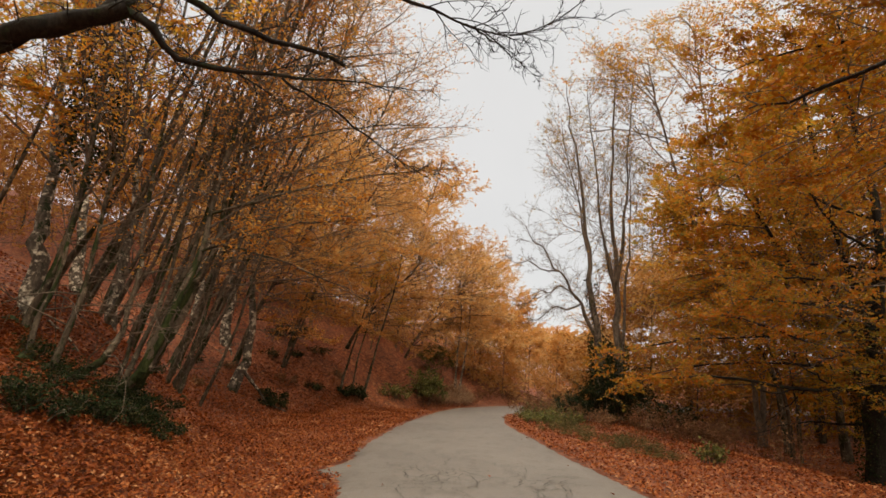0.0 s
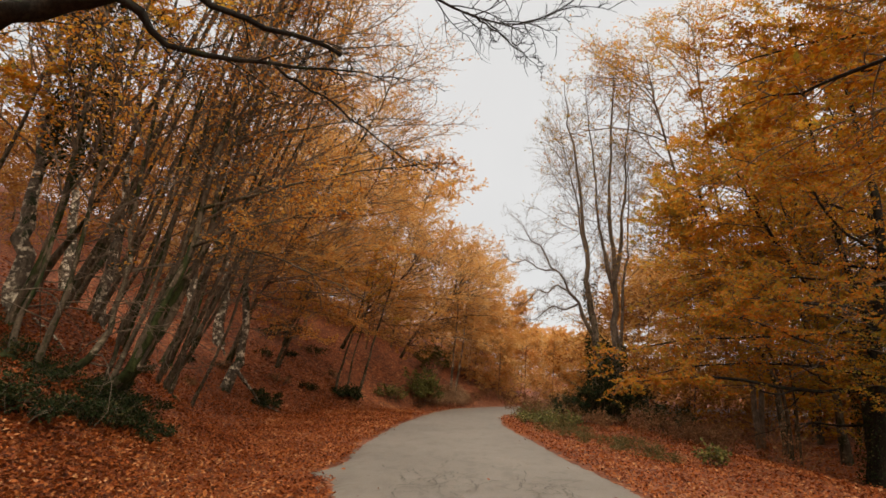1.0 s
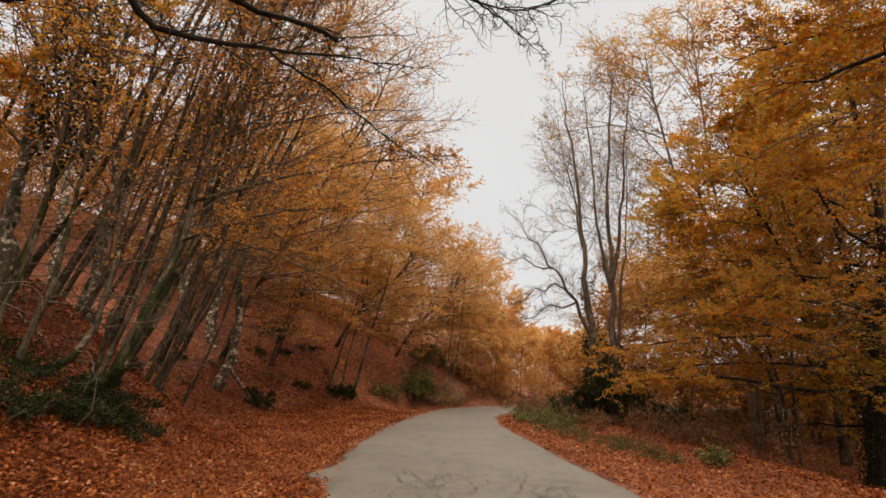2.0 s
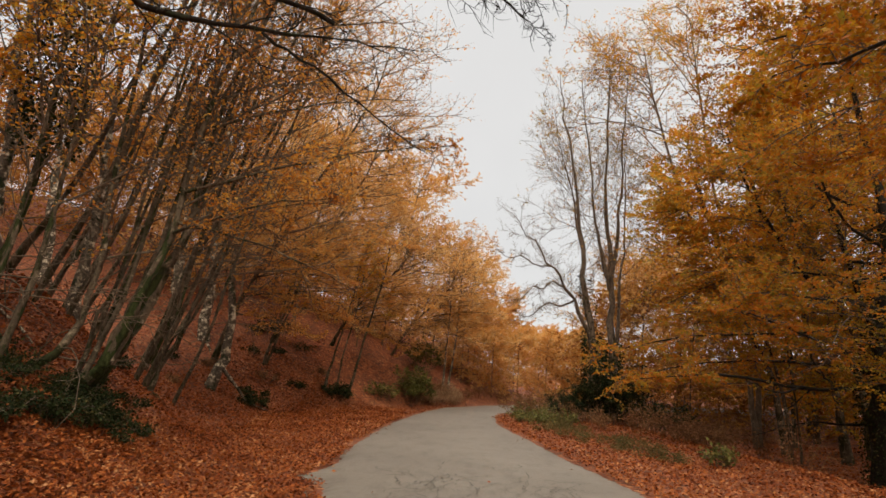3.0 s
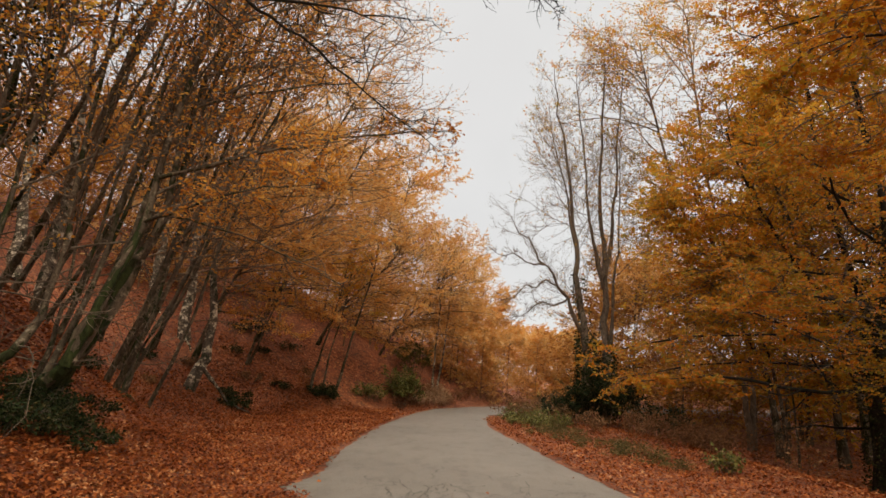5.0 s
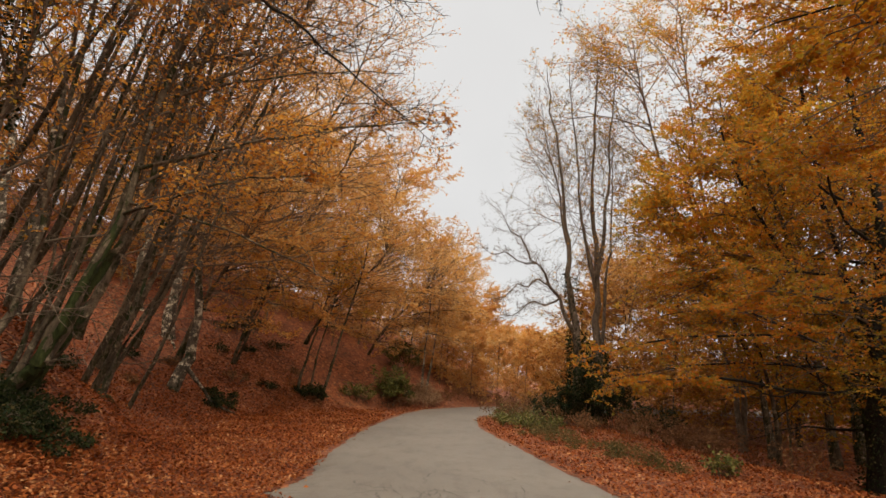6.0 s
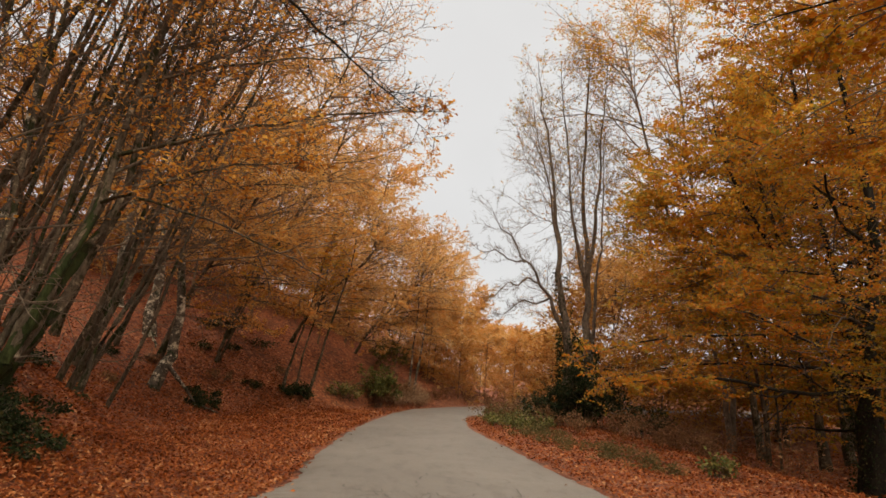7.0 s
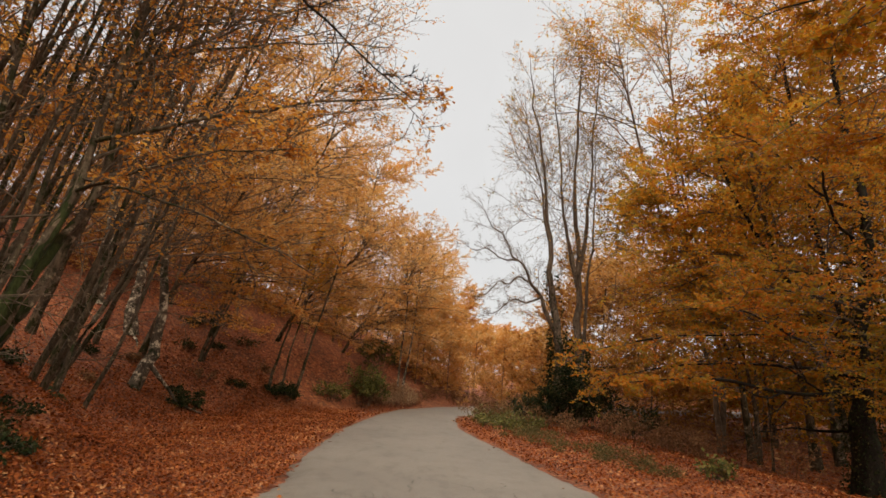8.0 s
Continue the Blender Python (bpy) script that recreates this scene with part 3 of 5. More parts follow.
def shrub(name, at, size, n, seed, mat, leaf=0.05, label="", category="shrub", stems=14, flop=0.4, stem_mat=TWIG, group="", tilt=0.8, fill=1.0, wide=0.7):
    """A low bush: arching shoots from one root with side twigs and small leaves."""
    rng = np.random.default_rng(seed)
    sx, sy, sz = size
    root = tagged(new(name), label=label, category=category, group=group)
    root.location = (at[0], at[1], float(land(at[0], at[1])) - 0.03 if len(at) < 3 else at[2])
    a = rng.random(stems) * 2 * np.pi
    r = np.sqrt(rng.random(stems))
    foot = np.stack([np.cos(a) * r * sx * 0.25, np.sin(a) * r * sy * 0.25, np.zeros(stems)], 1)
    tip = np.stack([np.cos(a) * r * sx * 0.55, np.sin(a) * r * sy * 0.55, sz * (0.6 + 0.5 * rng.random(stems)) * (1 - 0.45 * r ** 2)], 1)
    t = np.linspace(0, 1, 7)[None, :, None]
    shoots = foot[:, None] * (1 - t) + tip[:, None] * t
    shoots[..., 2] += flop * sz * 0.5 * np.sin(np.pi * t[..., 0])
    shoots += rng.normal(size=shoots.shape) * 0.02 * sz
    lens = np.linalg.norm(tip - foot, axis=1)
    v1, f1 = tubes(shoots, 0.007 * (1 - 0.6 * t[..., 0]) * np.ones((stems, 1)), 4)
    b, l = offshoots(rng, shoots, lens, 7, 5, 0.2, 1.0, 50, 0.2, 0.1, (0, 0, 0), 0.45, 0.12, -0.02, 0.3)
    v2, f2 = tubes(b, 0.0035 * (1 - 0.6 * np.linspace(0, 1, 5)[None]) * np.ones((len(b), 1)), 3)
    part("brushwood", mesh_of("brushwood", np.vstack([v1, v2]), np.vstack([f1, f2 + len(v1)]), True), stem_mat, root, kind="stuff")
    if n:
        k = max(1, n // len(b))
        p, d = spray(rng, b, k, 0.12)
        p[:, 2] = np.maximum(p[:, 2], 0.03)
        part("foliage", leaf_mesh("foliage", rng, p, d, leaf, tilt, 0.3, wide), mat, root, kind="stuff")
    return root


# ---- the leaning beeches on the bank ----
LEAN_LABEL = "slender leaning beech with mossy grey bark and rust leaves"
clump = tree("coppiced_beech", (-5.15, 9.4, 0.85), [
    ([(-5.22, 9.40, 0.85), (-4.95, 9.18, 1.06), (-4.66, 9.10, 1.29), (-4.51, 9.19, 1.81), (-4.39, 9.32, 2.34), (-4.26, 9.47, 2.92), (-4.20, 9.63, 3.42), (-4.20, 9.80, 4.37), (-3.98, 9.97, 5.91), (-3.74, 10.16, 7.04), (-3.49, 10.35, 8.49)], 0.085),
    ([(-5.12, 9.50, 0.85), (-4.91, 9.30, 1.10), (-4.69, 9.22, 1.29), (-4.54, 9.36, 1.81), (-4.39, 9.53, 2.37), (-4.24, 9.73, 2.97), (-4.11, 9.94, 3.50), (-4.14, 10.16, 4.58), (-3.96, 10.40, 6.04), (-3.65, 10.64, 7.33), (-3.27, 10.90, 8.89)], 0.075),
    ([(-5.05, 9.60, 0.85), (-4.84, 9.60, 1.33), (-4.61, 9.70, 1.83), (-4.49, 9.85, 2.25), (-4.31, 10.02, 3.06), (-4.14, 10.21, 3.66), (-4.09, 10.41, 4.66), (-3.95, 10.63, 5.99), (-3.70, 10.86, 7.56), (-3.45, 11.10, 9.02)], 0.07),
    ([(-5.10, 9.65, 0.9), (-4.95, 9.75, 1.5), (-4.80, 9.95, 2.3), (-4.66, 10.2, 3.2), (-4.55, 10.5, 4.6), (-4.42, 10.8, 6.4), (-4.25, 11.1, 8.4)], 0.05),
    ([(-5.25, 9.55, 0.9), (-5.1, 9.75, 1.6), (-4.9, 9.95, 2.6), (-4.85, 10.2, 3.9), (-4.7, 10.5, 5.6), (-4.6, 10.8, 7.4)], 0.04)],
    21, LEAF_RUST, label="many-stemmed coppiced beech leaning from a mossy stool", n1=15, n2=8, n3=5, nl=6, first=0.46, reach=3.0, bias=(0.5, -0.05, 0.1), leaf_keep=0.48, up=0.25, leaf=0.064,
    extra=[([(-4.15, 9.7, 4.0), (-3.0, 9.6, 4.35), (-2.0, 9.5, 4.6), (-1.0, 9.45, 4.8), (0.0, 9.45, 4.9)], 0.03), ([(-4.15, 9.5, 3.3), (-3.2, 9.0, 3.5), (-2.4, 8.6, 3.6), (-1.6, 8.4, 3.65)], 0.022)],
    bare_extra=[([(-3.8, 10.1, 6.6), (-2.8, 10.0, 7.0), (-1.8, 9.9, 7.2), (-0.8, 9.9, 7.3)], 0.026), ([(-3.98, 9.97, 5.2), (-3.0, 9.9, 5.5), (-1.9, 10.0, 5.8), (-0.7, 10.2, 6.0)], 0.024), ([(-4.2, 9.6, 3.5), (-3.1, 9.8, 3.3), (-2.2, 10.2, 3.0), (-1.5, 10.6, 2.7)], 0.02)])


def mossy_foot(root, foot, paths, seed):
    """Moss round the feet of the stems and along knobbly roots that grip the bank."""
    rng = np.random.default_rng(seed)
    base = np.array(root.location)
    for pts, r in paths:
        path = spline(np.array(pts, float) - base, 5 + 3 * len(pts))
        part("moss", stem_mesh(rng, path, r, r * 0.5, 9, 0.3, 0.16), MOSS, stem_of(root), "green moss on the bark")
    for k in range(7):
        a = rng.uniform(0, 2 * np.pi)
        d = np.array([np.cos(a), np.sin(a)])
        pts = []
        for t in (0.0, 0.12, 0.26, 0.42):
            x, y = foot[0] + d[0] * t, foot[1] + d[1] * t
            pts.append((x, y, float(land(x, y)) + 0.03 - 0.12 * t if t else foot[2] + 0.02))
        path = spline(np.array(pts) - base, 9) + rng.normal(size=(9, 3)) * 0.02
        part("root", stem_mesh(rng, path, 0.07, 0.025, 8, 0.0, 0.18), MOSS, root, "mossy root")


mossy_foot(clump, (-5.15, 9.45, 0.95), [([(-5.22, 9.40, 0.85), (-4.95, 9.18, 1.06), (-4.66, 9.10, 1.29), (-4.55, 9.16, 1.66)], 0.115), ([(-5.12, 9.50, 0.85), (-4.91, 9.30, 1.10), (-4.69, 9.22, 1.29)], 0.10), ([(-5.05, 9.60, 0.85), (-4.84, 9.60, 1.33), (-4.70, 9.66, 1.63)], 0.095),
    ([(-4.95, 9.18, 1.06), (-4.66, 9.10, 1.29), (-4.51, 9.19, 1.81), (-4.39, 9.32, 2.34), (-4.26, 9.47, 2.92), (-4.20, 9.63, 3.42)], 0.088), ([(-4.91, 9.30, 1.10), (-4.69, 9.22, 1.29), (-4.54, 9.36, 1.81), (-4.39, 9.53, 2.37), (-4.24, 9.73, 2.97)], 0.078),
    ([(-4.84, 9.60, 1.33), (-4.61, 9.70, 1.83), (-4.49, 9.85, 2.25), (-4.31, 10.02, 3.06)], 0.072)], 31)
single = dict(leaf_mat=LEAF_RUST, label=LEAN_LABEL, group="leaning beeches on the bank", bias=(0.35, -0.1, 0), n1=13, n2=7, n3=5, nl=6, first=0.45, reach=2.6, leaf_keep=0.4, leaf=0.062, up=0.25, dead=7)
BEECHES = [
    ([(-5.72, 8.76, 1.12), (-5.51, 8.72, 1.19), (-5.35, 8.79, 1.30), (-5.15, 8.91, 1.49), (-5.02, 9.06, 1.87), (-5.08, 9.22, 2.16), (-5.08, 9.40, 2.92), (-5.20, 9.59, 3.56), (-5.32, 9.78, 4.70), (-5.39, 9.99, 6.07), (-5.45, 10.20, 7.56)], 0.085),
    ([(-5.47, 8.25, 1.25), (-5.42, 8.32, 1.63), (-5.38, 8.43, 2.11), (-5.37, 8.55, 2.71), (-5.42, 8.69, 3.24), (-5.46, 8.83, 4.08), (-5.42, 8.99, 5.18), (-5.39, 9.15, 6.47)], 0.055),
    ([(-5.72, 8.15, 1.40), (-5.78, 8.24, 1.93), (-5.70, 8.37, 2.48), (-5.74, 8.52, 3.10), (-5.80, 8.68, 3.83), (-5.87, 8.86, 4.81), (-5.95, 9.05, 6.18)], 0.05),
    ([(-6.75, 9.3, 1.7), (-6.5, 9.3, 2.5), (-6.3, 9.35, 3.5), (-6.22, 9.4, 4.5), (-6.3, 9.5, 5.8), (-6.42, 9.7, 7.3)], 0.085),
    ([(-6.40, 14.2, 0.55), (-6.26, 14.3, 1.13), (-6.26, 14.44, 1.72), (-6.14, 14.6, 2.48), (-6.12, 14.78, 3.04), (-6.04, 14.97, 4.23), (-5.93, 15.18, 5.66), (-5.76, 15.4, 7.5)], 0.062),
    ([(-8.28, 17.90, 1.30), (-7.91, 18.00, 2.38), (-7.72, 18.15, 3.35), (-7.55, 18.32, 4.48), (-7.35, 18.51, 5.43), (-7.03, 18.71, 7.44), (-6.85, 18.93, 9.36), (-6.70, 19.16, 11.84)], 0.15),
    ([(-5.48, 9.90, 1.08), (-5.36, 9.97, 1.60), (-5.40, 10.08, 2.02), (-5.24, 10.20, 2.56), (-5.20, 10.34, 3.30), (-5.18, 10.48, 4.09), (-5.10, 10.64, 5.25), (-5.01, 10.80, 6.49)], 0.04),
    ([(-7.0, 13.0, 1.5), (-6.7, 13.0, 2.6), (-6.4, 13.2, 4.2), (-6.0, 13.5, 6.6), (-5.6, 14.0, 9.4)], 0.06),
    ([(-6.35, 11.6, 1.5), (-6.1, 11.7, 2.6), (-5.75, 11.9, 4.2), (-5.45, 12.3, 6.4), (-5.0, 12.8, 8.8)], 0.055),
]
for k, (pts, r) in enumerate(BEECHES):
    one = tree("beech_tree", pts[0], [(pts, r * 0.76)], 40 + k, **(single | dict(leaf_mat=LEAF_GOLD, leaf_keep=0.8, leaf=0.066, n1=14) if k in (2, 3) else single))
    if k < 8 and k != 6:
        mossy_foot(one, pts[0], [([pts[0], tuple((np.array(pts[0]) + np.array(pts[1])) / 2), pts[1]], r * 1.05), (pts[:5], r * 0.82)], 60 + k)
    if k == 3:
        add_ivy(one, pts[3:] + [(-6.6, 9.9, 8.6)], 0.34, 3000, 0.07, 53)
thin_rng = random.Random(3)
for k in range(15):
    x, y = thin_rng.uniform(-9.2, -5.9), thin_rng.uniform(10.6, 15.5)
    z, h, lean = float(land(x, y)), thin_rng.uniform(6.5, 9.5), thin_rng.uniform(1.6, 3.2)
    pts = [(x, y, z - 0.05), (x + lean * 0.35, y, z + h * 0.25), (x + lean * 0.55, y + 0.1, z + h * 0.5), (x + lean * 0.8, y + 0.3, z + h * 0.78), (x + lean, y + 0.5, z + h)]
    tree("beech_pole", pts[0], [(pts, thin_rng.uniform(0.03, 0.055))], 500 + k, LEAF_RUST, label="thin mossy beech pole leaning towards the light", group="thin beech poles on the bank", n1=8, first=0.55, reach=2.0, bias=(0.35, -0.1, 0.1),
         n2=6, n3=5, nl=5, leaf_keep=0.38, leaf=0.066, sides=7, extend=1.5, dead=6)
pale = dict(flare=0.2, bark=BARK_PALE, group="pale trunks up the slope", leaf_mat=LEAF_RUST, bias=(0.25, -0.1, 0), first=0.45, n1=16, reach=3.4, sides=12, leaf=0.085, n2=7, n3=5, nl=5, leaf_keep=0.7)
PALE = [
    ([(-6.80, 18.90, 0.50), (-6.51, 18.98, 1.25), (-6.51, 19.10, 1.83), (-6.46, 19.23, 2.73), (-6.67, 19.39, 4.08), (-6.70, 19.55, 5.71), (-6.84, 19.73, 7.58), (-7.04, 19.91, 9.56), (-7.19, 20.10, 11.88)], 0.165, "crooked beech trunk with bone-white lichen patches"),
    ([(-8.35, 22.15, 2.05), (-8.48, 22.30, 3.24), (-8.55, 22.52, 5.06), (-8.68, 22.77, 6.83), (-8.79, 23.05, 8.82), (-8.96, 23.35, 11.97)], 0.19, "dark beech trunk with a white-patched foot"),
    ([(-6.95, 12.1, 1.9), (-7.03, 12.2, 2.35), (-7.09, 12.3, 3.2), (-7.1, 12.45, 3.95), (-7.2, 12.6, 5.1), (-7.36, 12.8, 6.7), (-7.5, 13.0, 8.5)], 0.13, "dark beech trunk with pale flaking lichen at its foot"),
    ([(-7.05, 9.65, 2.0), (-7.07, 9.76, 2.65), (-7.20, 9.92, 3.44), (-7.35, 10.11, 4.09), (-7.53, 10.32, 5.01), (-7.75, 10.55, 6.23), (-8.0, 10.8, 7.8)], 0.165, "stout whitish beech trunk with black scars"),
    ([(-10.0, 23.1, 3.0), (-10.05, 23.2, 4.6), (-10.15, 23.4, 6.6), (-10.3, 23.6, 9.4)], 0.22, "dark beech trunk high on the slope"),
    ([(-12.9, 19.9, 3.6), (-13.1, 20.0, 5.2), (-13.4, 20.2, 7.6), (-13.7, 20.5, 10.4)], 0.2, "grey beech trunk high on the slope"),
]
for k, (pts, r, words) in enumerate(PALE):
    tree("pale_beech", pts[0], [(pts, r)], 60 + k, label=words, **pale)

# ---- tall spreading beeches that close the view along the bank ----
SPREAD = [
    ([(-7.6, 16.4, 1.4), (-7.0, 16.5, 3.4), (-6.1, 16.6, 5.6), (-5.2, 16.8, 8.0), (-4.2, 17.0, 10.5)], 0.07),
    ([(-7.6, 21.2, 1.6), (-6.9, 21.0, 3.4), (-5.8, 20.8, 5.4), (-4.6, 20.6, 7.6), (-3.3, 20.5, 10.0)], 0.08),
    ([(-6.6, 24.6, 2.4), (-5.9, 24.2, 4.0), (-4.9, 23.9, 6.0), (-3.6, 23.6, 8.4)], 0.08),
    ([(-9.4, 18.6, 2.0), (-8.8, 18.6, 4.2), (-7.9, 18.6, 7.0), (-6.8, 18.7, 10.0), (-5.6, 18.8, 12.5)], 0.09),
    ([(-4.6, 26.6, 2.2), (-4.0, 26.2, 3.3), (-3.1, 25.8, 4.4), (-2.0, 25.4, 5.4)], 0.07),
    ([(-8.6, 20.4, 2.1), (-8.0, 20.3, 3.6), (-7.2, 20.2, 5.0), (-6.2, 20.1, 6.4)], 0.06),
    ([(-2.2, 29.0, 1.8), (-1.6, 28.6, 2.9), (-0.8, 28.3, 3.9), (0.1, 28.0, 4.8)], 0.06),
]
for k, (pts, r) in enumerate(SPREAD):
    line, low = spline(pts, 61), []
    for q, (at, out, fall) in enumerate(((0.8, 3.2, -0.25), (1.15, 3.8, -0.1), (1.5, 3.4, 0.0), (1.8, 4.0, 0.1))):
        p, side = line[int(60 * at / (len(pts) - 1))], -0.25 - 0.35 * math.sin(2.1 * q + k)
        low.append(([tuple(p + out * np.array([t, side * t, fall * t + 0.07 * math.sin(3.1 * t)])) for t in (0, 0.3, 0.65, 1.0)], 0.028, 0.006, (0.12, 14, 1.5, 6)))
    tree("spreading_beech", pts[0], [(pts, r)], 70 + k, LEAF_FAR if k in (4, 6) else LEAF_COPPER, label="leaning beech spreading copper sprays towards the lane", group="spreading beeches on the bank", bias=(0.55, -0.2, -0.08), n1=32, n2=9, n3=5, nl=6,
         first=0.14, reach=3.2 if k in (4, 6) else 4.2, extend=1.2 if k in (4, 6) else 3.0, up=0.14, leaf=0.08, leaf_keep=0.5, flat=0.8, twig=TWIG_PALE, twig_share=0.6, extra=low if k in (1, 2, 4, 6) else low[2:])

# ---- thin saplings near the bend ----
for k, (pts, r, nlv) in enumerate([
        ([(-6.35, 22.8, 1.3), (-6.1, 22.8, 2.3), (-5.9, 22.8, 3.2), (-5.6, 22.8, 4.4)], 0.05, 4),
        ([(-6.30, 22.9, 1.3), (-5.9, 22.8, 2.4), (-5.5, 22.7, 3.6)], 0.04, 4),
        ([(-4.15, 23.4, 0.5), (-3.95, 23.4, 1.5), (-3.7, 23.4, 2.5), (-3.4, 23.4, 3.8)], 0.05, 5),
        ([(-3.3, 23.7, 0.4), (-3.0, 23.7, 1.6), (-2.75, 23.7, 2.8), (-2.4, 23.7, 4.2)], 0.055, 5),
        ([(-3.75, 23.8, 0.5), (-3.6, 23.8, 1.8), (-3.3, 23.8, 3.2)], 0.035, 5)]):
    tree("beech_sapling", pts[0], [(pts, r)], 80 + k, LEAF_GOLD, label="thin young beech with ochre leaves on the bank", category="sapling", group="saplings on the bank",
         n1=9, first=0.45, reach=1.7, n2=6, n3=4, nl=nlv, extend=2.0, bias=(0.2, -0.1, 0), leaf=0.085, sides=7, flat=0.8)
for k, pts in enumerate([[(0.42, 27.9, 0.5), (0.44, 27.9, 1.2), (0.47, 27.9, 2.0), (0.53, 27.9, 3.03)], [(0.64, 28.0, 0.5), (0.72, 28.0, 1.3), (0.86, 28.0, 2.3), (0.95, 28.0, 3.4)]]):
    tree("birch_sapling", pts[0], [(pts, 0.055)], 90 + k, LEAF_FAR, bark=BARK_PALE, twig=TWIG_PALE, label="slim pale birch stem at the roadside bend", category="sapling", group="pale stems at the bend",
         n1=8, first=0.5, reach=2.0, n2=6, n3=4, nl=4, extend=3.0, leaf=0.10, sides=7)

# ---- overhanging beech beside the camera: its trunk stands outside the view ----
# leafy crown above the boughs is unseen, added to shade the near bank
tree("overhanging_beech", (-8.3, 4.2, 1.2), [([(-8.3, 4.2, 1.2), (-8.1, 4.3, 3.0), (-8.0, 4.4, 5.0), (-8.2, 4.6, 7.5), (-8.3, 5.0, 10.0)], 0.28)], 100, LEAF_GOLD, bark=BARK_DARK, twig=BARK_DARK,
     label="dark beech stretching long bare boughs over the lane", n1=18, first=0.6, reach=4.0, bias=(0.4, -0.2, 0.35), leaf_keep=0.5, n3=5, nl=6, twig_share=0.6, leaf=0.075, side_leaves=0,
     extra=[([(-8.05, 4.4, 4.3), (-7.2, 5.4, 4.55), (-5.91, 6.0, 4.77), (-5.28, 6.1, 5.03), (-4.68, 6.2, 5.3), (-4.02, 6.3, 5.59)], 0.19, 0.10),
            ([(-4.3, 6.25, 5.48), (-4.02, 6.3, 5.59), (-3.74, 6.4, 5.37), (-3.51, 6.5, 5.14), (-2.93, 6.7, 5.11), (-2.29, 6.9, 5.09), (-1.61, 7.1, 5.2), (-0.9, 7.4, 5.2)], 0.075),
            ([(-4.3, 6.25, 5.48), (-3.97, 6.4, 6.01), (-3.42, 6.6, 5.94), (-3.06, 6.8, 5.79), (-2.6, 7.0, 5.68), (-2.0, 7.3, 5.71), (-1.64, 7.5, 5.62)], 0.06, 0.025),
            ([(-4.1, 6.3, 5.6), (-2.9, 6.4, 6.6), (-1.63, 6.6, 6.5), (-0.85, 6.9, 6.27), (-0.33, 7.0, 6.15), (0.2, 7.1, 5.97), (0.83, 7.3, 6.1), (1.51, 7.6, 6.68)], 0.04, 0.004, (0.5, 13, 1.4, 0)),
            ([(0.0, 7.05, 6.05), (0.2, 7.1, 5.97), (0.6, 7.2, 5.74), (1.08, 7.4, 5.5)], 0.02, 0.003, (0.25, 8, 0.9, 0)),
            ([(-2.3, 6.9, 5.09), (-1.7, 7.3, 4.85), (-1.0, 7.8, 4.5), (-0.4, 8.3, 4.3)], 0.018)])

tree("leafy_beech", (-9.6, 6.2, 1.8), [([(-9.6, 6.2, 1.8), (-9.5, 6.3, 4.0), (-9.4, 6.4, 6.5), (-9.6, 6.6, 9.0)], 0.14)], 104, LEAF_GOLD, label="beech holding out low sprays of orange leaves", n1=9, first=0.5, reach=2.0, bias=(0.4, 0.3, 0), leaf=0.075, n2=7, n3=5, nl=6, flat=0.85,
     side_reach=1.9, side_from=0.2, side_leaves=7,
     extra=[([(-9.45, 6.4, 5.4), (-8.2, 7.2, 6.0), (-6.9, 8.0, 6.3), (-5.6, 8.4, 6.5), (-4.2, 8.4, 6.75)], 0.035), ([(-9.4, 6.4, 6.0), (-8.3, 7.6, 6.9), (-6.8, 8.8, 7.5), (-5.2, 9.2, 7.7)], 0.03), ([(-9.4, 6.4, 4.8), (-8.3, 7.4, 5.2), (-7.3, 8.2, 5.5), (-6.5, 8.7, 5.7)], 0.03)])

# ---- golden beeches across the lane ----
BOUGHS = [      # long level boughs that carry flat tiers of leaves towards the lane
    [(11.4, 16.0, 2.3), (9.8, 15.4, 2.6), (8.2, 14.4, 2.8), (6.8, 13.3, 2.95), (5.8, 12.6, 3.0)],
    [(11.6, 16.0, 3.2), (10.0, 15.8, 3.0), (8.2, 15.9, 2.8), (6.6, 16.0, 2.7), (5.2, 16.1, 2.4), (3.9, 16.0, 2.0)],
    [(11.7, 16.0, 3.6), (10.0, 14.8, 3.6), (8.3, 13.2, 3.4), (7.0, 12.3, 3.3), (6.0, 11.8, 3.3)],
    [(11.8, 16.1, 4.4), (10.2, 15.6, 4.4), (8.4, 15.0, 4.3), (6.7, 14.5, 4.2)],
    [(12.0, 16.2, 5.4), (10.4, 15.2, 5.6), (8.8, 13.6, 5.8), (7.7, 12.4, 5.87), (6.6, 11.6, 5.9)],
    [(11.3, 16.0, 2.0), (9.9, 16.8, 2.2), (8.3, 17.2, 2.15), (6.6, 17.3, 1.9), (5.0, 17.2, 1.55)],
    [(12.0, 16.3, 6.4), (10.2, 15.6, 6.6), (8.2, 14.2, 6.8), (6.2, 13.1, 6.8)],
    [(11.7, 16.0, 3.9), (10.1, 16.6, 3.9), (8.4, 17.3, 3.7), (6.8, 17.8, 3.4)],
    [(11.9, 16.1, 4.9), (10.3, 17.0, 5.1), (8.6, 17.8, 5.0), (7.0, 18.2, 4.7)],
]
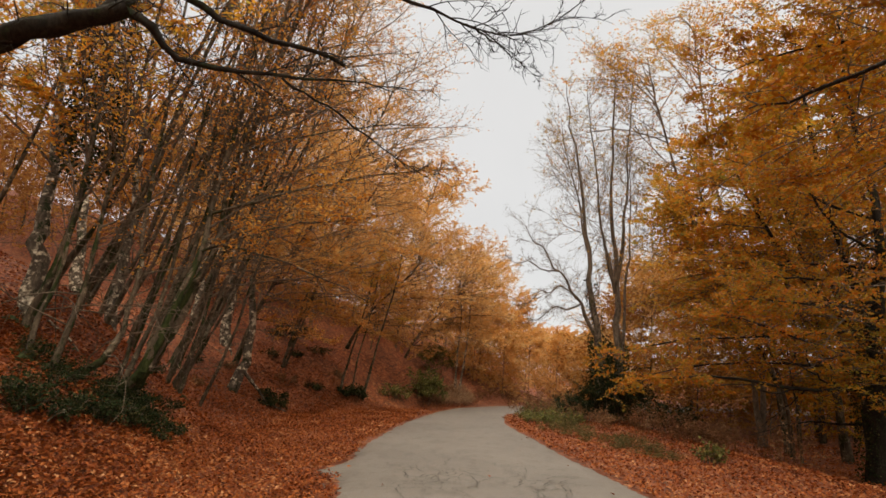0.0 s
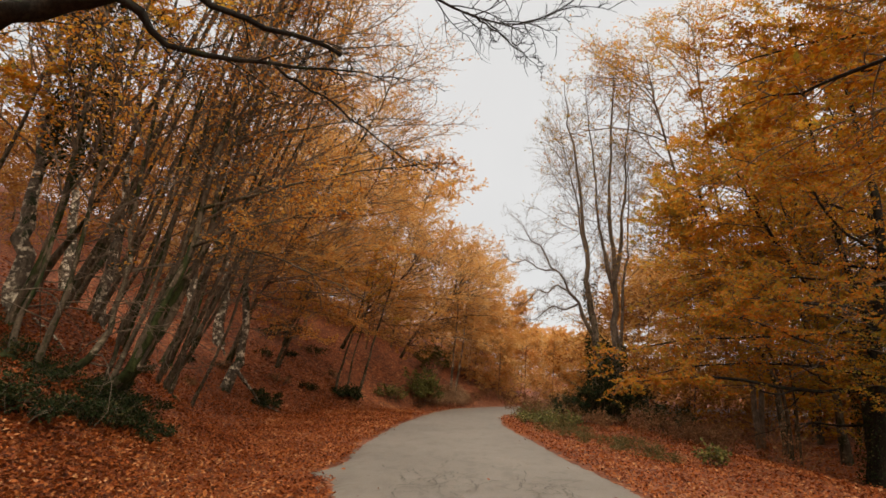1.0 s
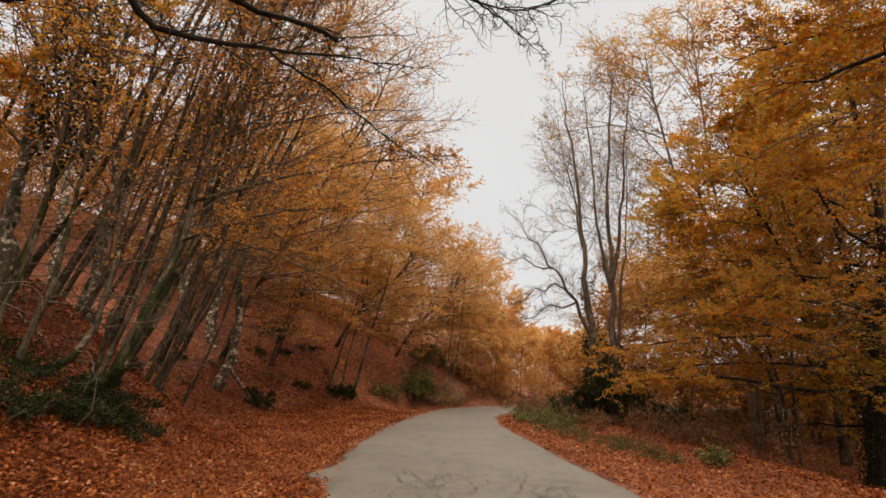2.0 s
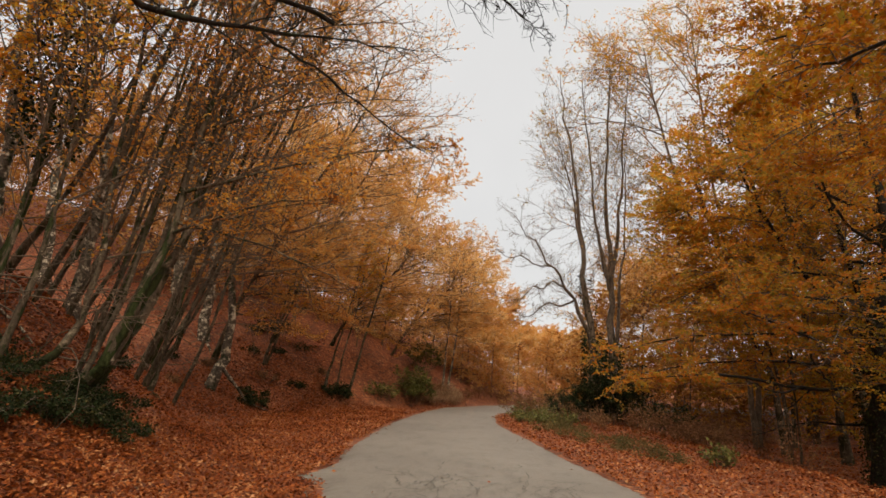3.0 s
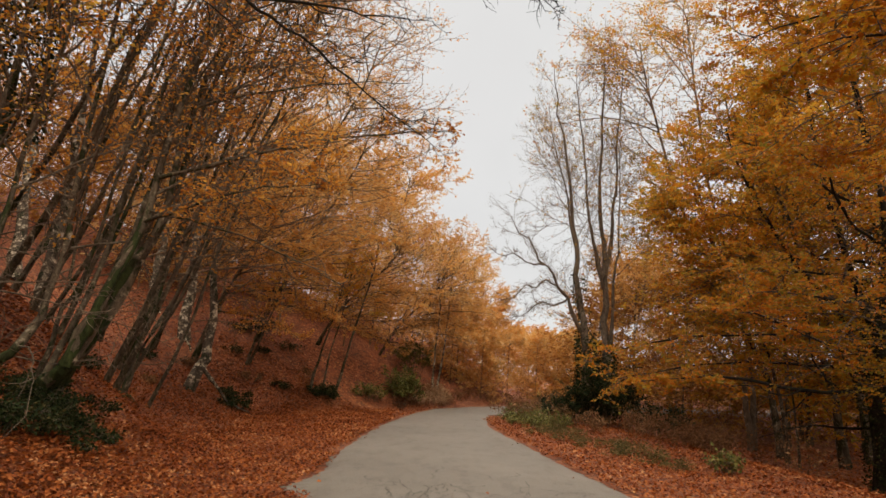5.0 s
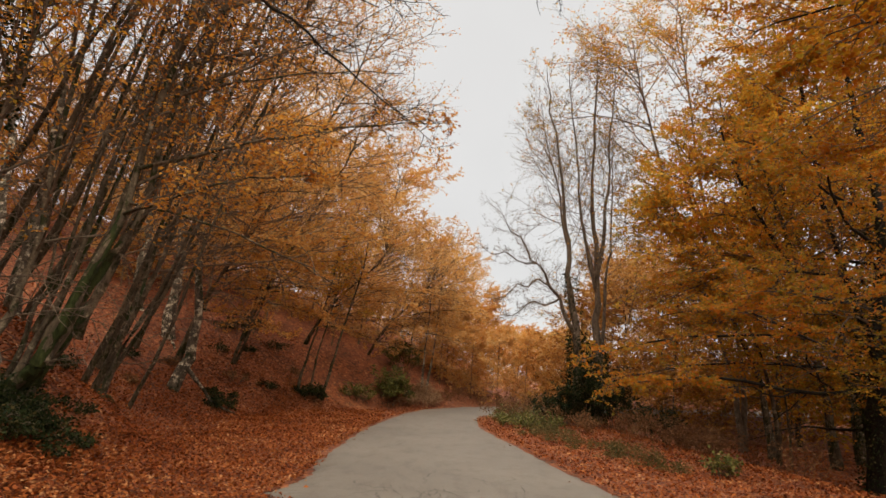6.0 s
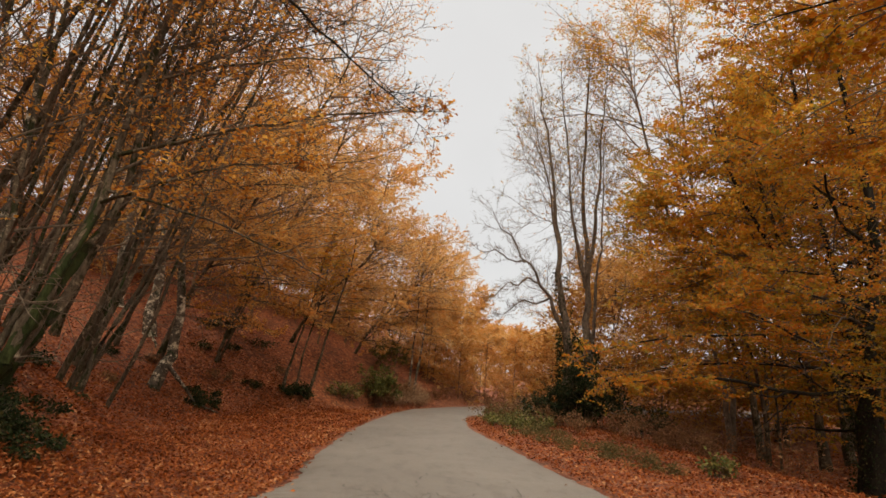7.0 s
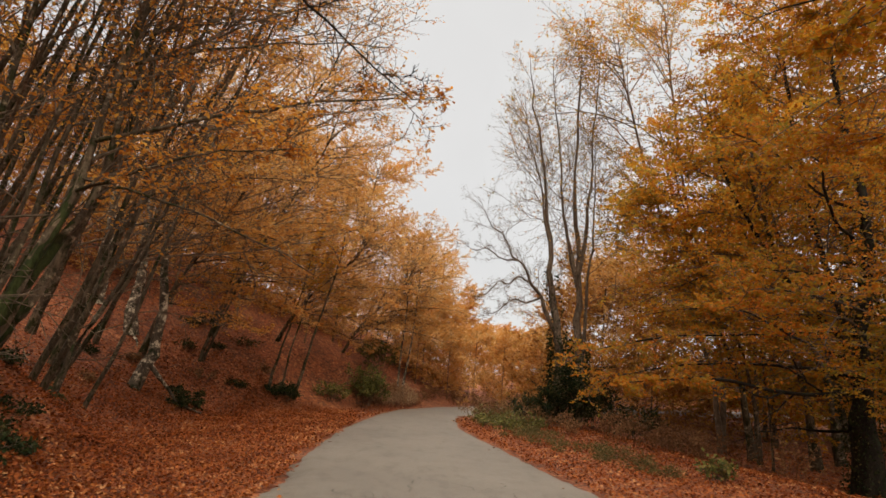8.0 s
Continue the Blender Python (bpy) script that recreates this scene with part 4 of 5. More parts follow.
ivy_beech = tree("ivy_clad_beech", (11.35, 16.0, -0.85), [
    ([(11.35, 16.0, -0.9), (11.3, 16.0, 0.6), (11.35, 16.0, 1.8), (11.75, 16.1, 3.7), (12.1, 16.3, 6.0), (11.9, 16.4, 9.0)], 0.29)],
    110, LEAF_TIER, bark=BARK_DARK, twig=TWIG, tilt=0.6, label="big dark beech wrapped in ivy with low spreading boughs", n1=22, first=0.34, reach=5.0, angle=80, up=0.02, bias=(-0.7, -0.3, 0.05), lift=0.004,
    n2=11, n3=8, nl=8, flat=0.94, leaf=0.078, extend=4, wide=0.7, leaf_keep=0.62,
    extra=[([(11.3, 16.0, 1.6), (10.21, 16.0, 1.54), (8.93, 15.6, 1.52), (7.61, 15.0, 1.65), (6.04, 14.0, 1.73), (5.25, 13.5, 1.66), (3.9, 13.0, 1.5)], 0.07, 0.008, (0.62, 12, 0.9, 6)),
           *[(pts, 0.05, 0.007, (0.25, 16, 1.5, 7)) for pts in BOUGHS]],
    bare_extra=[([(9.0, 15.6, 1.52), (8.2, 15.2, 1.38), (7.3, 14.7, 1.55), (6.3, 14.0, 1.5)], 0.03), ([(11.3, 16.1, 0.65), (10.9, 17.0, 0.62), (9.96, 17.4, 0.56), (8.54, 17.0, 0.2)], 0.05),
                ([(10.6, 16.0, 1.55), (10.1, 16.1, 1.75), (9.8, 16.2, 2.2), (9.7, 16.2, 2.9), (9.75, 16.3, 3.6)], 0.04),
                ([(9.9, 16.1, 1.9), (9.3, 16.1, 2.2), (8.8, 16.0, 2.3)], 0.025),
                ([(9.4, 15.8, 1.5), (9.0, 15.9, 1.1), (8.3, 16.0, 0.5)], 0.025)], twig_share=0.6, side_reach=0.75, side_from=0.78, side_leaves=3)
add_ivy(ivy_beech, [(11.35, 16.0, -0.9), (11.3, 16.0, 0.6), (11.35, 16.0, 1.8), (11.75, 16.1, 3.7), (12.1, 16.3, 6.0)], 0.40, 3600, 0.06, 3)
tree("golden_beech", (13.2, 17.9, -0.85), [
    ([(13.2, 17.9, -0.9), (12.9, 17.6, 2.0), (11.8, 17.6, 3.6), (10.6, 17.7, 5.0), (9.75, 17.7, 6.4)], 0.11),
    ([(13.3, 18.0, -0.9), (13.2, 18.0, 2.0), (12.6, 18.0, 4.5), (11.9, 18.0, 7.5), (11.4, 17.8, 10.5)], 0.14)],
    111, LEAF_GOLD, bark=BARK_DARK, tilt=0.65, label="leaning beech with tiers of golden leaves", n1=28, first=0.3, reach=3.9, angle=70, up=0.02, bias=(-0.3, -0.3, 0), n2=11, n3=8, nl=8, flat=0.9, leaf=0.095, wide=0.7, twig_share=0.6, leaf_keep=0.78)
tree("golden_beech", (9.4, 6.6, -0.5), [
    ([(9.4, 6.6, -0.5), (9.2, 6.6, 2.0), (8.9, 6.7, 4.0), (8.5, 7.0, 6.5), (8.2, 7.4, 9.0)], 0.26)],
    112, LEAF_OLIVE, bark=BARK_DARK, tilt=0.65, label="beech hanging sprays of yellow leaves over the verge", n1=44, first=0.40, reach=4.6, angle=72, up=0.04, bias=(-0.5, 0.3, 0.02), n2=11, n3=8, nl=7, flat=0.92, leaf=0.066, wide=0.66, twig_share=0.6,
    extra=[([(8.9, 6.7, 4.2), (7.2, 6.0, 4.7), (5.6, 5.5, 4.95), (4.42, 5.5, 4.87), (4.04, 5.8, 4.77), (3.55, 6.0, 4.59), (3.0, 6.2, 4.5)], 0.06),
           ([(8.7, 6.9, 5.2), (7.3, 7.4, 5.8), (6.0, 8.0, 6.1), (5.0, 8.6, 6.0)], 0.05, 0.006, (0.15, 16, 1.7, 7)),
           ([(8.8, 6.8, 4.9), (8.0, 8.4, 5.2), (7.2, 9.8, 5.4), (6.4, 11.0, 5.5)], 0.05, 0.006, (0.15, 16, 1.7, 7)),
           ([(8.5, 7.0, 6.4), (7.4, 8.4, 7.2), (6.2, 9.8, 7.6), (5.2, 10.8, 7.6)], 0.05, 0.006, (0.15, 16, 1.7, 7)),
           ([(8.5, 7.0, 6.4), (7.0, 7.0, 7.2), (5.4, 7.2, 7.5)], 0.05)])
tree("golden_beech", (12.3, 10.6, -0.7), [
    ([(12.3, 10.6, -0.8), (12.1, 10.6, 2.0), (11.7, 10.7, 5.0), (11.4, 10.9, 8.0), (11.2, 11.0, 11.0)], 0.17)],
    114, LEAF_OLIVE, bark=BARK_DARK, tilt=0.6, label="shady beech crowding the edge of the wood", n1=24, first=0.34, reach=3.6, angle=75, up=0.02, bias=(-0.35, 0.1, 0), n2=9, n3=7, nl=7, flat=0.9, leaf=0.075, twig_share=0.5, leaf_keep=0.7)
tree("golden_beech", (11.6, 20.4, -0.6), [
    ([(11.6, 20.4, -0.7), (11.4, 20.2, 1.0), (10.8, 19.8, 2.6), (9.9, 19.5, 4.4), (8.9, 19.2, 6.4)], 0.06)],
    115, LEAF_GOLD, tilt=0.55, label="slim beech with flat ochre sprays near the ground", n1=26, first=0.42, reach=3.2, angle=80, up=0.0, bias=(-0.25, -0.35, 0), n2=9, n3=6, nl=7, flat=0.92, leaf=0.105, twig_share=0.5, extend=2)
tree("golden_beech", (12.4, 23.7, -0.4), [
    ([(12.3, 23.6, -0.5), (12.0, 23.5, 1.8), (11.0, 23.2, 4.5), (9.7, 22.9, 8.0), (8.5, 22.6, 12.0)], 0.09),
    ([(12.5, 23.8, -0.5), (12.4, 23.6, 2.5), (11.8, 23.6, 6.0), (11.0, 23.4, 9.5), (10.4, 23.0, 13.5)], 0.09)],
    113, LEAF_GOLD, label="tall beech thinning to airy golden tips", n1=32, first=0.12, reach=4.6, angle=60, up=0.14, bias=(-0.45, -0.35, 0), n2=9, n3=6, nl=6, flat=0.8, leaf=0.095, leaf_keep=0.58, bark=BARK_BARE, twig=TWIG_PALE)

for k, (x, y, h) in enumerate([(11.2, 19.2, 3.8), (12.4, 15.2, 3.6)]):
    z = float(land(x, y)) - 0.05
    tree("young_beech", (x, y, z), [([(x, y, z), (x - 0.1, y - 0.1, z + 0.4 * h), (x - 0.3, y - 0.2, z + 0.8 * h), (x - 0.4, y - 0.3, z + h)], 0.03)], 650 + k, LEAF_OCHRE, bark=BARK, tilt=0.6,
         label="young beech with level olive-gold sprays in the shade", category="sapling", group="young beeches under the wood", n1=16, first=0.28, reach=2.6, angle=84, up=-0.02, bias=(-0.35, -0.2, 0), lift=0.0,
         n2=9, n3=6, nl=6, flat=0.95, leaf=0.085, wide=0.66, twig_share=0.5, sides=6, extend=0.5)

for k, (x, y, h, r) in enumerate([(12.9, 19.6, 9.0, 0.12), (14.2, 20.2, 9.0, 0.13), (12.3, 21.8, 8.5, 0.11), (15.8, 21.8, 10.0, 0.15), (17.2, 20.4, 10.0, 0.14)]):
    z = float(land(x, y)) - 0.05
    tree("shaded_beech", (x, y, z), [([(x, y, z), (x - 0.12 * h * 0.3, y, z + 0.3 * h), (x - 0.16 * h, y - 0.1, z + 0.6 * h), (x - 0.3 * h, y - 0.3, z + h)], r)], 680 + k, LEAF_OLIVE, bark=BARK,
         label="dark slender beech trunk in the shade of the wood", group="shaded trunks in the wood", n1=14, first=0.42, reach=2.8, angle=70, up=0.05, bias=(-0.3, -0.2, 0), n2=7, n3=5, nl=6, flat=0.9, leaf=0.085, twig_share=0.4, dead=3)

# ---- nearly bare trees where the lane bends ----
BARE = [([(6.11, 23.2, -0.1), (6.02, 23.2, 1.2), (6.03, 23.2, 2.2), (5.86, 23.2, 3.1), (5.80, 23.3, 4.2), (5.62, 23.35, 5.2), (5.66, 23.4, 6.3), (5.47, 23.5, 7.5), (5.46, 23.5, 8.6), (5.24, 23.6, 10.0), (5.02, 23.8, 11.8)], 0.19),
        ([(6.6, 23.2, -0.1), (6.72, 23.2, 1.6), (6.62, 23.2, 3.1), (6.75, 23.3, 4.4), (6.66, 23.3, 5.6), (6.70, 23.4, 7.0), (6.58, 23.5, 8.4), (6.66, 23.6, 10.3), (6.82, 23.8, 12.98)], 0.17),
        ([(6.70, 23.3, 4.9), (6.42, 23.4, 6.2), (6.22, 23.4, 7.2), (6.06, 23.5, 8.4), (6.02, 23.5, 9.6), (5.82, 23.5, 11.5)], 0.08),
        ([(6.68, 23.3, 5.3), (6.98, 23.4, 6.6), (7.06, 23.4, 8.0), (7.32, 23.6, 9.4), (7.34, 23.6, 10.8), (7.6, 23.8, 13.0)], 0.08),
        ([(5.60, 23.4, 6.6), (5.36, 23.4, 7.6), (5.26, 23.4, 8.6), (4.98, 23.4, 9.6)], 0.05),
        ([(6.62, 23.2, 2.6), (6.95, 23.2, 3.9), (7.0, 23.2, 5.2), (7.22, 23.2, 6.6), (7.3, 23.3, 8.4)], 0.07)]
bare = tree("bare_tree", (6.3, 23.2, -0.1), BARE, 120, LEAF_GOLD, bark=BARK_BARE, twig=TWIG_PALE, label="tall almost leafless grey trees with ivy-dark feet", n1=18, first=0.26, reach=2.8, angle=54, up=0.2,
            n2=11, n3=7, nl=1, leaf_keep=0.26, lift=0.03, flat=0.1, leaf=0.095, twig_r=0.0036, extend=2.8, thin=0.72, r_tip=0.01,
            extra=[([(5.86, 23.2, 3.1), (5.45, 23.1, 3.75), (5.2, 23.0, 4.5), (4.8, 22.9, 4.75), (4.5, 22.8, 5.45), (4.0, 22.7, 5.75), (3.65, 22.6, 6.45), (3.1, 22.5, 6.8), (2.89, 22.5, 7.34)], 0.08, 0.01, (0.15, 30, 2.0, 0)),
                   ([(4.75, 22.85, 4.85), (4.3, 22.7, 5.0), (3.9, 22.6, 4.7), (3.5, 22.4, 4.75), (3.1, 22.3, 4.3), (2.6, 22.1, 4.1)], 0.04, 0.008, (0.15, 24, 1.7, 0)),
                   ([(5.2, 23.0, 4.4), (4.6, 22.8, 4.1), (4.1, 22.6, 4.2), (3.5, 22.5, 3.7), (3.0, 22.4, 3.5)], 0.04, 0.008, (0.15, 24, 1.7, 0)),
                   ([(4.2, 22.75, 5.6), (3.6, 22.6, 5.6), (3.1, 22.5, 5.9), (2.5, 22.4, 5.8), (2.1, 22.3, 6.1)], 0.035, 0.006, (0.2, 12, 1.0, 0))])
add_ivy(bare, [(6.11, 23.1, -0.1), (6.0, 23.1, 1.6), (5.95, 23.1, 3.0)], 0.34, 1800, 0.09, 4)
add_ivy(bare, [(6.6, 23.1, -0.1), (6.67, 23.1, 2.8)], 0.30, 1300, 0.09, 5)
add_ivy(bare, [(5.95, 23.1, 2.6), (5.8, 23.2, 4.2), (5.62, 23.3, 5.4)], 0.22, 420, 0.08, 6, "thin ivy climbing the trunk")

# ---- woods behind: a few grown trees, repeated up the slope, round the bend and across the lane ----
def wood(seed, h, mat, label, spread, n1=20, keep=1.0, leaf=0.15, bark=BARK, twig=TWIG, up=0.2, first=0.12, lean=0.4, n2=7, n3=5, nl=8, place=(0, 0), angle=60, girth=0.011, twigs=0.08):
    x, y = place
    z = float(land(x, y)) - 0.1
    pts = [(x, y, z), (x + lean * 0.2, y, z + 0.3 * h), (x + lean * 0.6, y, z + 0.6 * h), (x + lean, y, z + 0.85 * h)]
    return tree("woodland_beech", pts[0], [(pts, girth * h)], seed, mat, bark=bark, twig=twig, label=label, group="woodland trees", n1=n1, first=first, reach=spread, angle=angle, up=up,
                n2=n2, n3=n3, nl=nl, leaf=leaf, leaf_keep=keep, extend=0.15 * h, sides=8, twig_r=0.006, flat=0.6, twig_share=twigs, tilt=0.75, far=True)


kinds = {
    # the brown kinds get their shade from a darker leaf colour
    "rust": wood(130, 8.5, LEAF_SHADE_BROWN, "woodland beech in rust-brown leaf", 3.4, place=(-13.5, 12.0), first=0.25, girth=0.008),
    "rust_tall": wood(135, 11, LEAF_RUST, "tall slender beech with a high rust crown", 3.6, place=(-17.0, 17.5), first=0.35, girth=0.008),
    "rust_low": wood(136, 7, LEAF_SHADE_BROWN, "bushy rust beech on the upper slope", 3.6, place=(-21.0, 24.0), first=0.02, n1=24, up=0.0, angle=78, leaf=0.14, girth=0.006),
    "gold_low": wood(137, 6.5, LEAF_SHADE_BROWN, "bushy russet beech deep in the wood", 3.6, place=(26.0, 33.0), first=0.02, n1=24, up=0.0, angle=78, leaf=0.14, girth=0.005),
    "amber": wood(131, 8.5, LEAF_FAR, "rounded amber beech at the bend", 3.6, place=(-2.6, 29.5), n1=30, first=0.08, lean=1.2, up=0.08, angle=70, leaf=0.125, n2=7, n3=5, nl=6, twigs=0.6, girth=0.004, bark=TWIG_PALE, twig=TWIG_PALE),
    "amber_tall": wood(132, 11, LEAF_FAR, "feathery amber beech with bare upper twigs", 3.6, place=(-6.4, 27.0), n1=28, keep=0.8, lean=1.8, first=0.12, angle=58, up=0.16, leaf=0.12, n2=7, n3=5, nl=6, twigs=0.8, girth=0.005, bark=TWIG_PALE, twig=TWIG_PALE),
    # burnt-orange leaf, darker than gold, puts shaded depth into these crowns
    "gold": wood(133, 11, LEAF_OLIVE, "golden woodland beech beyond the lane", 4.0, place=(14.0, 24.0), first=0.03, n1=30, girth=0.006, up=0.05, angle=70),
    "bush": wood(134, 4.2, LEAF_FAR, "low amber thicket tree by the bend", 2.3, place=(1.8, 32.5), n1=22, first=0.02, lean=0.1, leaf=0.13, nl=7, angle=78, up=0.0, girth=0.005, bark=TWIG_PALE, twig=TWIG_PALE),
}
PLACES = [
    ("rust", -16, 14.5, 0.81), ("rust_tall", -15.5, 26, 0.74), ("rust", -19, 20, 0.81), ("rust_tall", -10, 28, 0.55),
    ("rust", -20, 30, 0.89), ("rust", -24, 25, 0.89), ("rust", -17, 37, 1.2), ("rust", -22, 12, 0.81),
    ("rust", -14, 32, 0.89), ("rust", -25, 16, 0.89), ("rust", -18, 8.5, 0.81),
    ("amber_tall", -7.0, 28.5, 0.78), ("amber_tall", -9, 33, 0.85), ("amber_tall", -4.3, 31.5, 0.75), ("amber_tall", -12, 40, 1.2),
    ("amber", -0.2, 31.0, 0.78), ("amber", -3.6, 27.6, 0.8), ("amber_tall", -8.4, 25.4, 0.75), ("amber", 1.2, 33.2, 0.65), ("bush", -7.5, 27.3, 0.8), ("bush", -5.6, 28.4, 0.8), ("bush", -9.5, 25.8, 0.8), ("bush", -3.6, 29.8, 0.8), ("bush", -11.2, 24.2, 0.8), ("bush", -1.8, 30.6, 0.7), ("rust_low", -9.4, 30.0, 0.8), ("rust_low", -11.4, 25.6, 0.7), ("rust_low", -14.0, 23.6, 0.7), ("rust_low", -16.5, 20.5, 0.7), ("rust_low", -15.6, 27.0, 0.9), ("rust_low", -18.0, 23.5, 0.9), ("rust_low", -14.6, 17.6, 0.55), ("rust_low", -18.5, 17.0, 0.8), ("amber", -8.6, 28.0, 0.7), ("amber_tall", -10.4, 27.0, 0.8), ("rust_tall", -12.5, 22.0, 0.8), ("rust_low", -12.4, 27.6, 0.8), ("amber", -6.6, 32.0, 0.9), ("amber", -4.9, 29.4, 0.8), ("amber", -1.2, 32.4, 0.62), ("bush", 1.4, 31.2, 0.8), ("amber", -1.5, 34.5, 0.72), ("amber", 1.6, 36, 0.75), ("amber", -3.5, 37, 0.9), ("amber", 3.6, 39.5, 0.65), ("amber", 0.5, 41, 0.72), ("amber", -6, 44, 1.0), ("amber", 1, 50, 0.85),
    ("bush", 3.4, 35, 0.9), ("bush", 5.0, 37.5, 1.0), ("bush", 7.0, 40, 1.0), ("bush", 9.5, 42.5, 1.0), ("bush", 12, 45, 1.0), ("bush", 8.2, 48, 1.0), ("bush", 10.2, 52, 1.1), ("bush", 6.8, 52, 1.0), ("bush", 13, 55, 1.2), ("bush", 9, 60, 1.3), ("bush", 12, 66, 1.4), ("amber", 2.5, 46, 0.75), ("bush", 7.5, 37, 0.7), ("bush", 10.5, 40, 0.8), ("bush", 2.2, 33.6, 0.9), ("bush", 4.2, 38.5, 1.2),
    ("amber", 9.2, 28.4, 0.8), ("amber", 12.5, 30.5, 0.9), ("gold", 17.5, 21.5, 1.05), ("gold", 17.5, 28.5, 1.1), ("gold", 22, 24, 1.1), ("gold", 21, 33, 1.2), ("gold", 15, 37, 1.2), ("gold", 27, 29, 1.2), ("amber", 10.5, 36, 1.0),
    ("gold", 16.5, 26.5, 1.5), ("gold", 19.5, 25.5, 1.6), ("gold", 17.0, 14.5, 0.95), ("gold", 24, 17, 1.0),
    ("rust_low", -24, 20, 1.1), ("rust_low", -26, 29, 1.2), ("rust_low", -21, 34, 1.2),
    ("rust_low", -16.5, 33, 1.0), ("rust_low", -19.5, 14.5, 0.9),
    ("rust_low", -15, 30.5, 1.2), ("rust_low", -12, 36, 1.2), ("rust_low", -18, 40, 1.4), ("rust_low", -14, 45, 1.5), ("rust_low", -11.5, 33.5, 0.9), ("rust_low", -10.5, 31, 0.9), ("rust_low", -7.8, 31.5, 0.8), ("amber", -8.5, 36, 1.1), ("amber", -10, 42, 1.3), ("amber", -5, 41, 0.9), ("amber", -5.8, 30.2, 0.8),
    ("gold_low", 10.8, 31.5, 1.1), ("gold_low", 14, 34.2, 1.2), ("gold_low", 17.5, 37, 1.3), ("gold_low", 20.3, 30, 1.1), ("gold_low", 23.2, 34, 1.3), ("gold_low", 9.5, 33.5, 0.8), ("gold_low", 12, 37, 1.0), ("gold_low", 16.5, 31, 0.9), ("gold_low", 18, 35, 1.1), ("gold_low", 12.5, 43, 1.2), ("gold_low", 16.5, 44, 1.3), ("gold_low", 11.5, 27.5, 0.7), ("gold_low", 19.5, 25.5, 0.8), ("gold_low", 20, 19.5, 0.7),
    ("rust_low", 16.5, 20, 0.4), ("rust_low", 18.5, 27, 0.5), ("rust_low", 21, 23, 0.5), ("gold_low", 14.5, 27, 0.45), ("rust_low", 25, 22, 0.6), ("gold_low", 12.5, 26.5, 0.4),
    ("bush", 3.0, 31.6, 0.8), ("bush", 4.6, 33.2, 0.8), ("bush", 6.4, 34.6, 0.8), ("bush", 9.0, 36.2, 0.9),
    ("gold_low", 22, 28.5, 0.8), ("gold_low", 14.5, 33, 0.8),
    # mostly unseen trees beside and behind the camera, added to cast shade
    ("gold", 19, 12, 1.1), ("gold", 20.5, 16.5, 1.0), ("gold", 15.5, 20.5, 0.9), ("rust_tall", -6.2, -1.8, 1.0), ("rust_tall", 8.0, 0.6, 1.0), ("rust", -5.6, -4.5, 1.0), ("gold", 8.2, -1.2, 0.95), ("gold", 7.6, -5.5, 0.95), ("rust", -12, -3, 1.0), ("rust", -13, 5.0, 1.0), ("rust", -9.5, -12, 1.0),
]
place_rng = random.Random(7)
for kind_name, x, y, s in PLACES:
    if x < -9 and y > 7 and kind_name.startswith("rust"):
        s *= 0.62 if x > -14 else 0.85       # lower growth on the upper slope
    m = pose(x, y, float(land(x, y)) - 0.12, 0, 0, place_rng.uniform(-45, 45)) @ Matrix.Scale(s * place_rng.uniform(0.93, 1.07), 4)
    copy_thing(kinds[kind_name], m)

# ---- depth of the wood: sprays too far in to pick apart ----
def far_sprays(label, n, y0, y1, lo, hi, top, seed, mat, size, base=0.3):
    """Loose flat sprays of leaves between two bearings (x per y), up to a height above the ground."""
    rng = np.random.default_rng(seed)
    y = rng.uniform(y0, y1, n)
    x = y * rng.uniform(lo, hi, n)
    z = land(x, y) + base + top * rng.random(n) ** 1.3
    k = 44
    mid = np.repeat(np.stack([x, y, z], 1), k, 0)
    pos = mid + rng.normal(size=mid.shape) * np.array([0.75, 0.75, 0.16])
    go = unit(rng.normal(size=mid.shape) * np.array([1, 1, 0.3]))
    root = tagged(new("far_wood", leaf_mesh("far_wood", rng, pos, go, size, 0.7, tri=True)), label=label, category="woodland", kind="stuff")
    root.data.materials.append(mat)


# darker brown leaf colour stands in for shade between the upper trees
far_sprays("depth of rust-brown beech leaves up the slope", 800, 23, 48, -0.98, -0.36, 3.6, 601, LEAF_SHADE_BROWN, 0.15, 0.6)
far_sprays("depth of amber leaves behind the bend", 900, 30, 56, -0.40, -0.05, 6.0, 604, LEAF_FAR, 0.15)
far_sprays("amber leaves closing the lane beyond the bend", 220, 34, 60, -0.08, 0.06, 4.6, 605, LEAF_FAR, 0.18)
far_sprays("depth of shaded ochre beech leaves beyond the verge", 520, 22, 44, 0.50, 1.05, 8.0, 602, LEAF_OCHRE, 0.18, 2.6)

# brown thickets, again in the leaf colour darkened for shade
far_sprays("low brown thickets deep in the shaded wood", 1100, 26, 62, 0.20, 1.05, 3.6, 606, LEAF_SHADE_BROWN, 0.17, 0.05)
far_sprays("high sprays closing the edge of the beech wood", 380, 15, 26, 0.78, 1.10, 12.0, 603, LEAF_OLIVE, 0.13, 2.4)

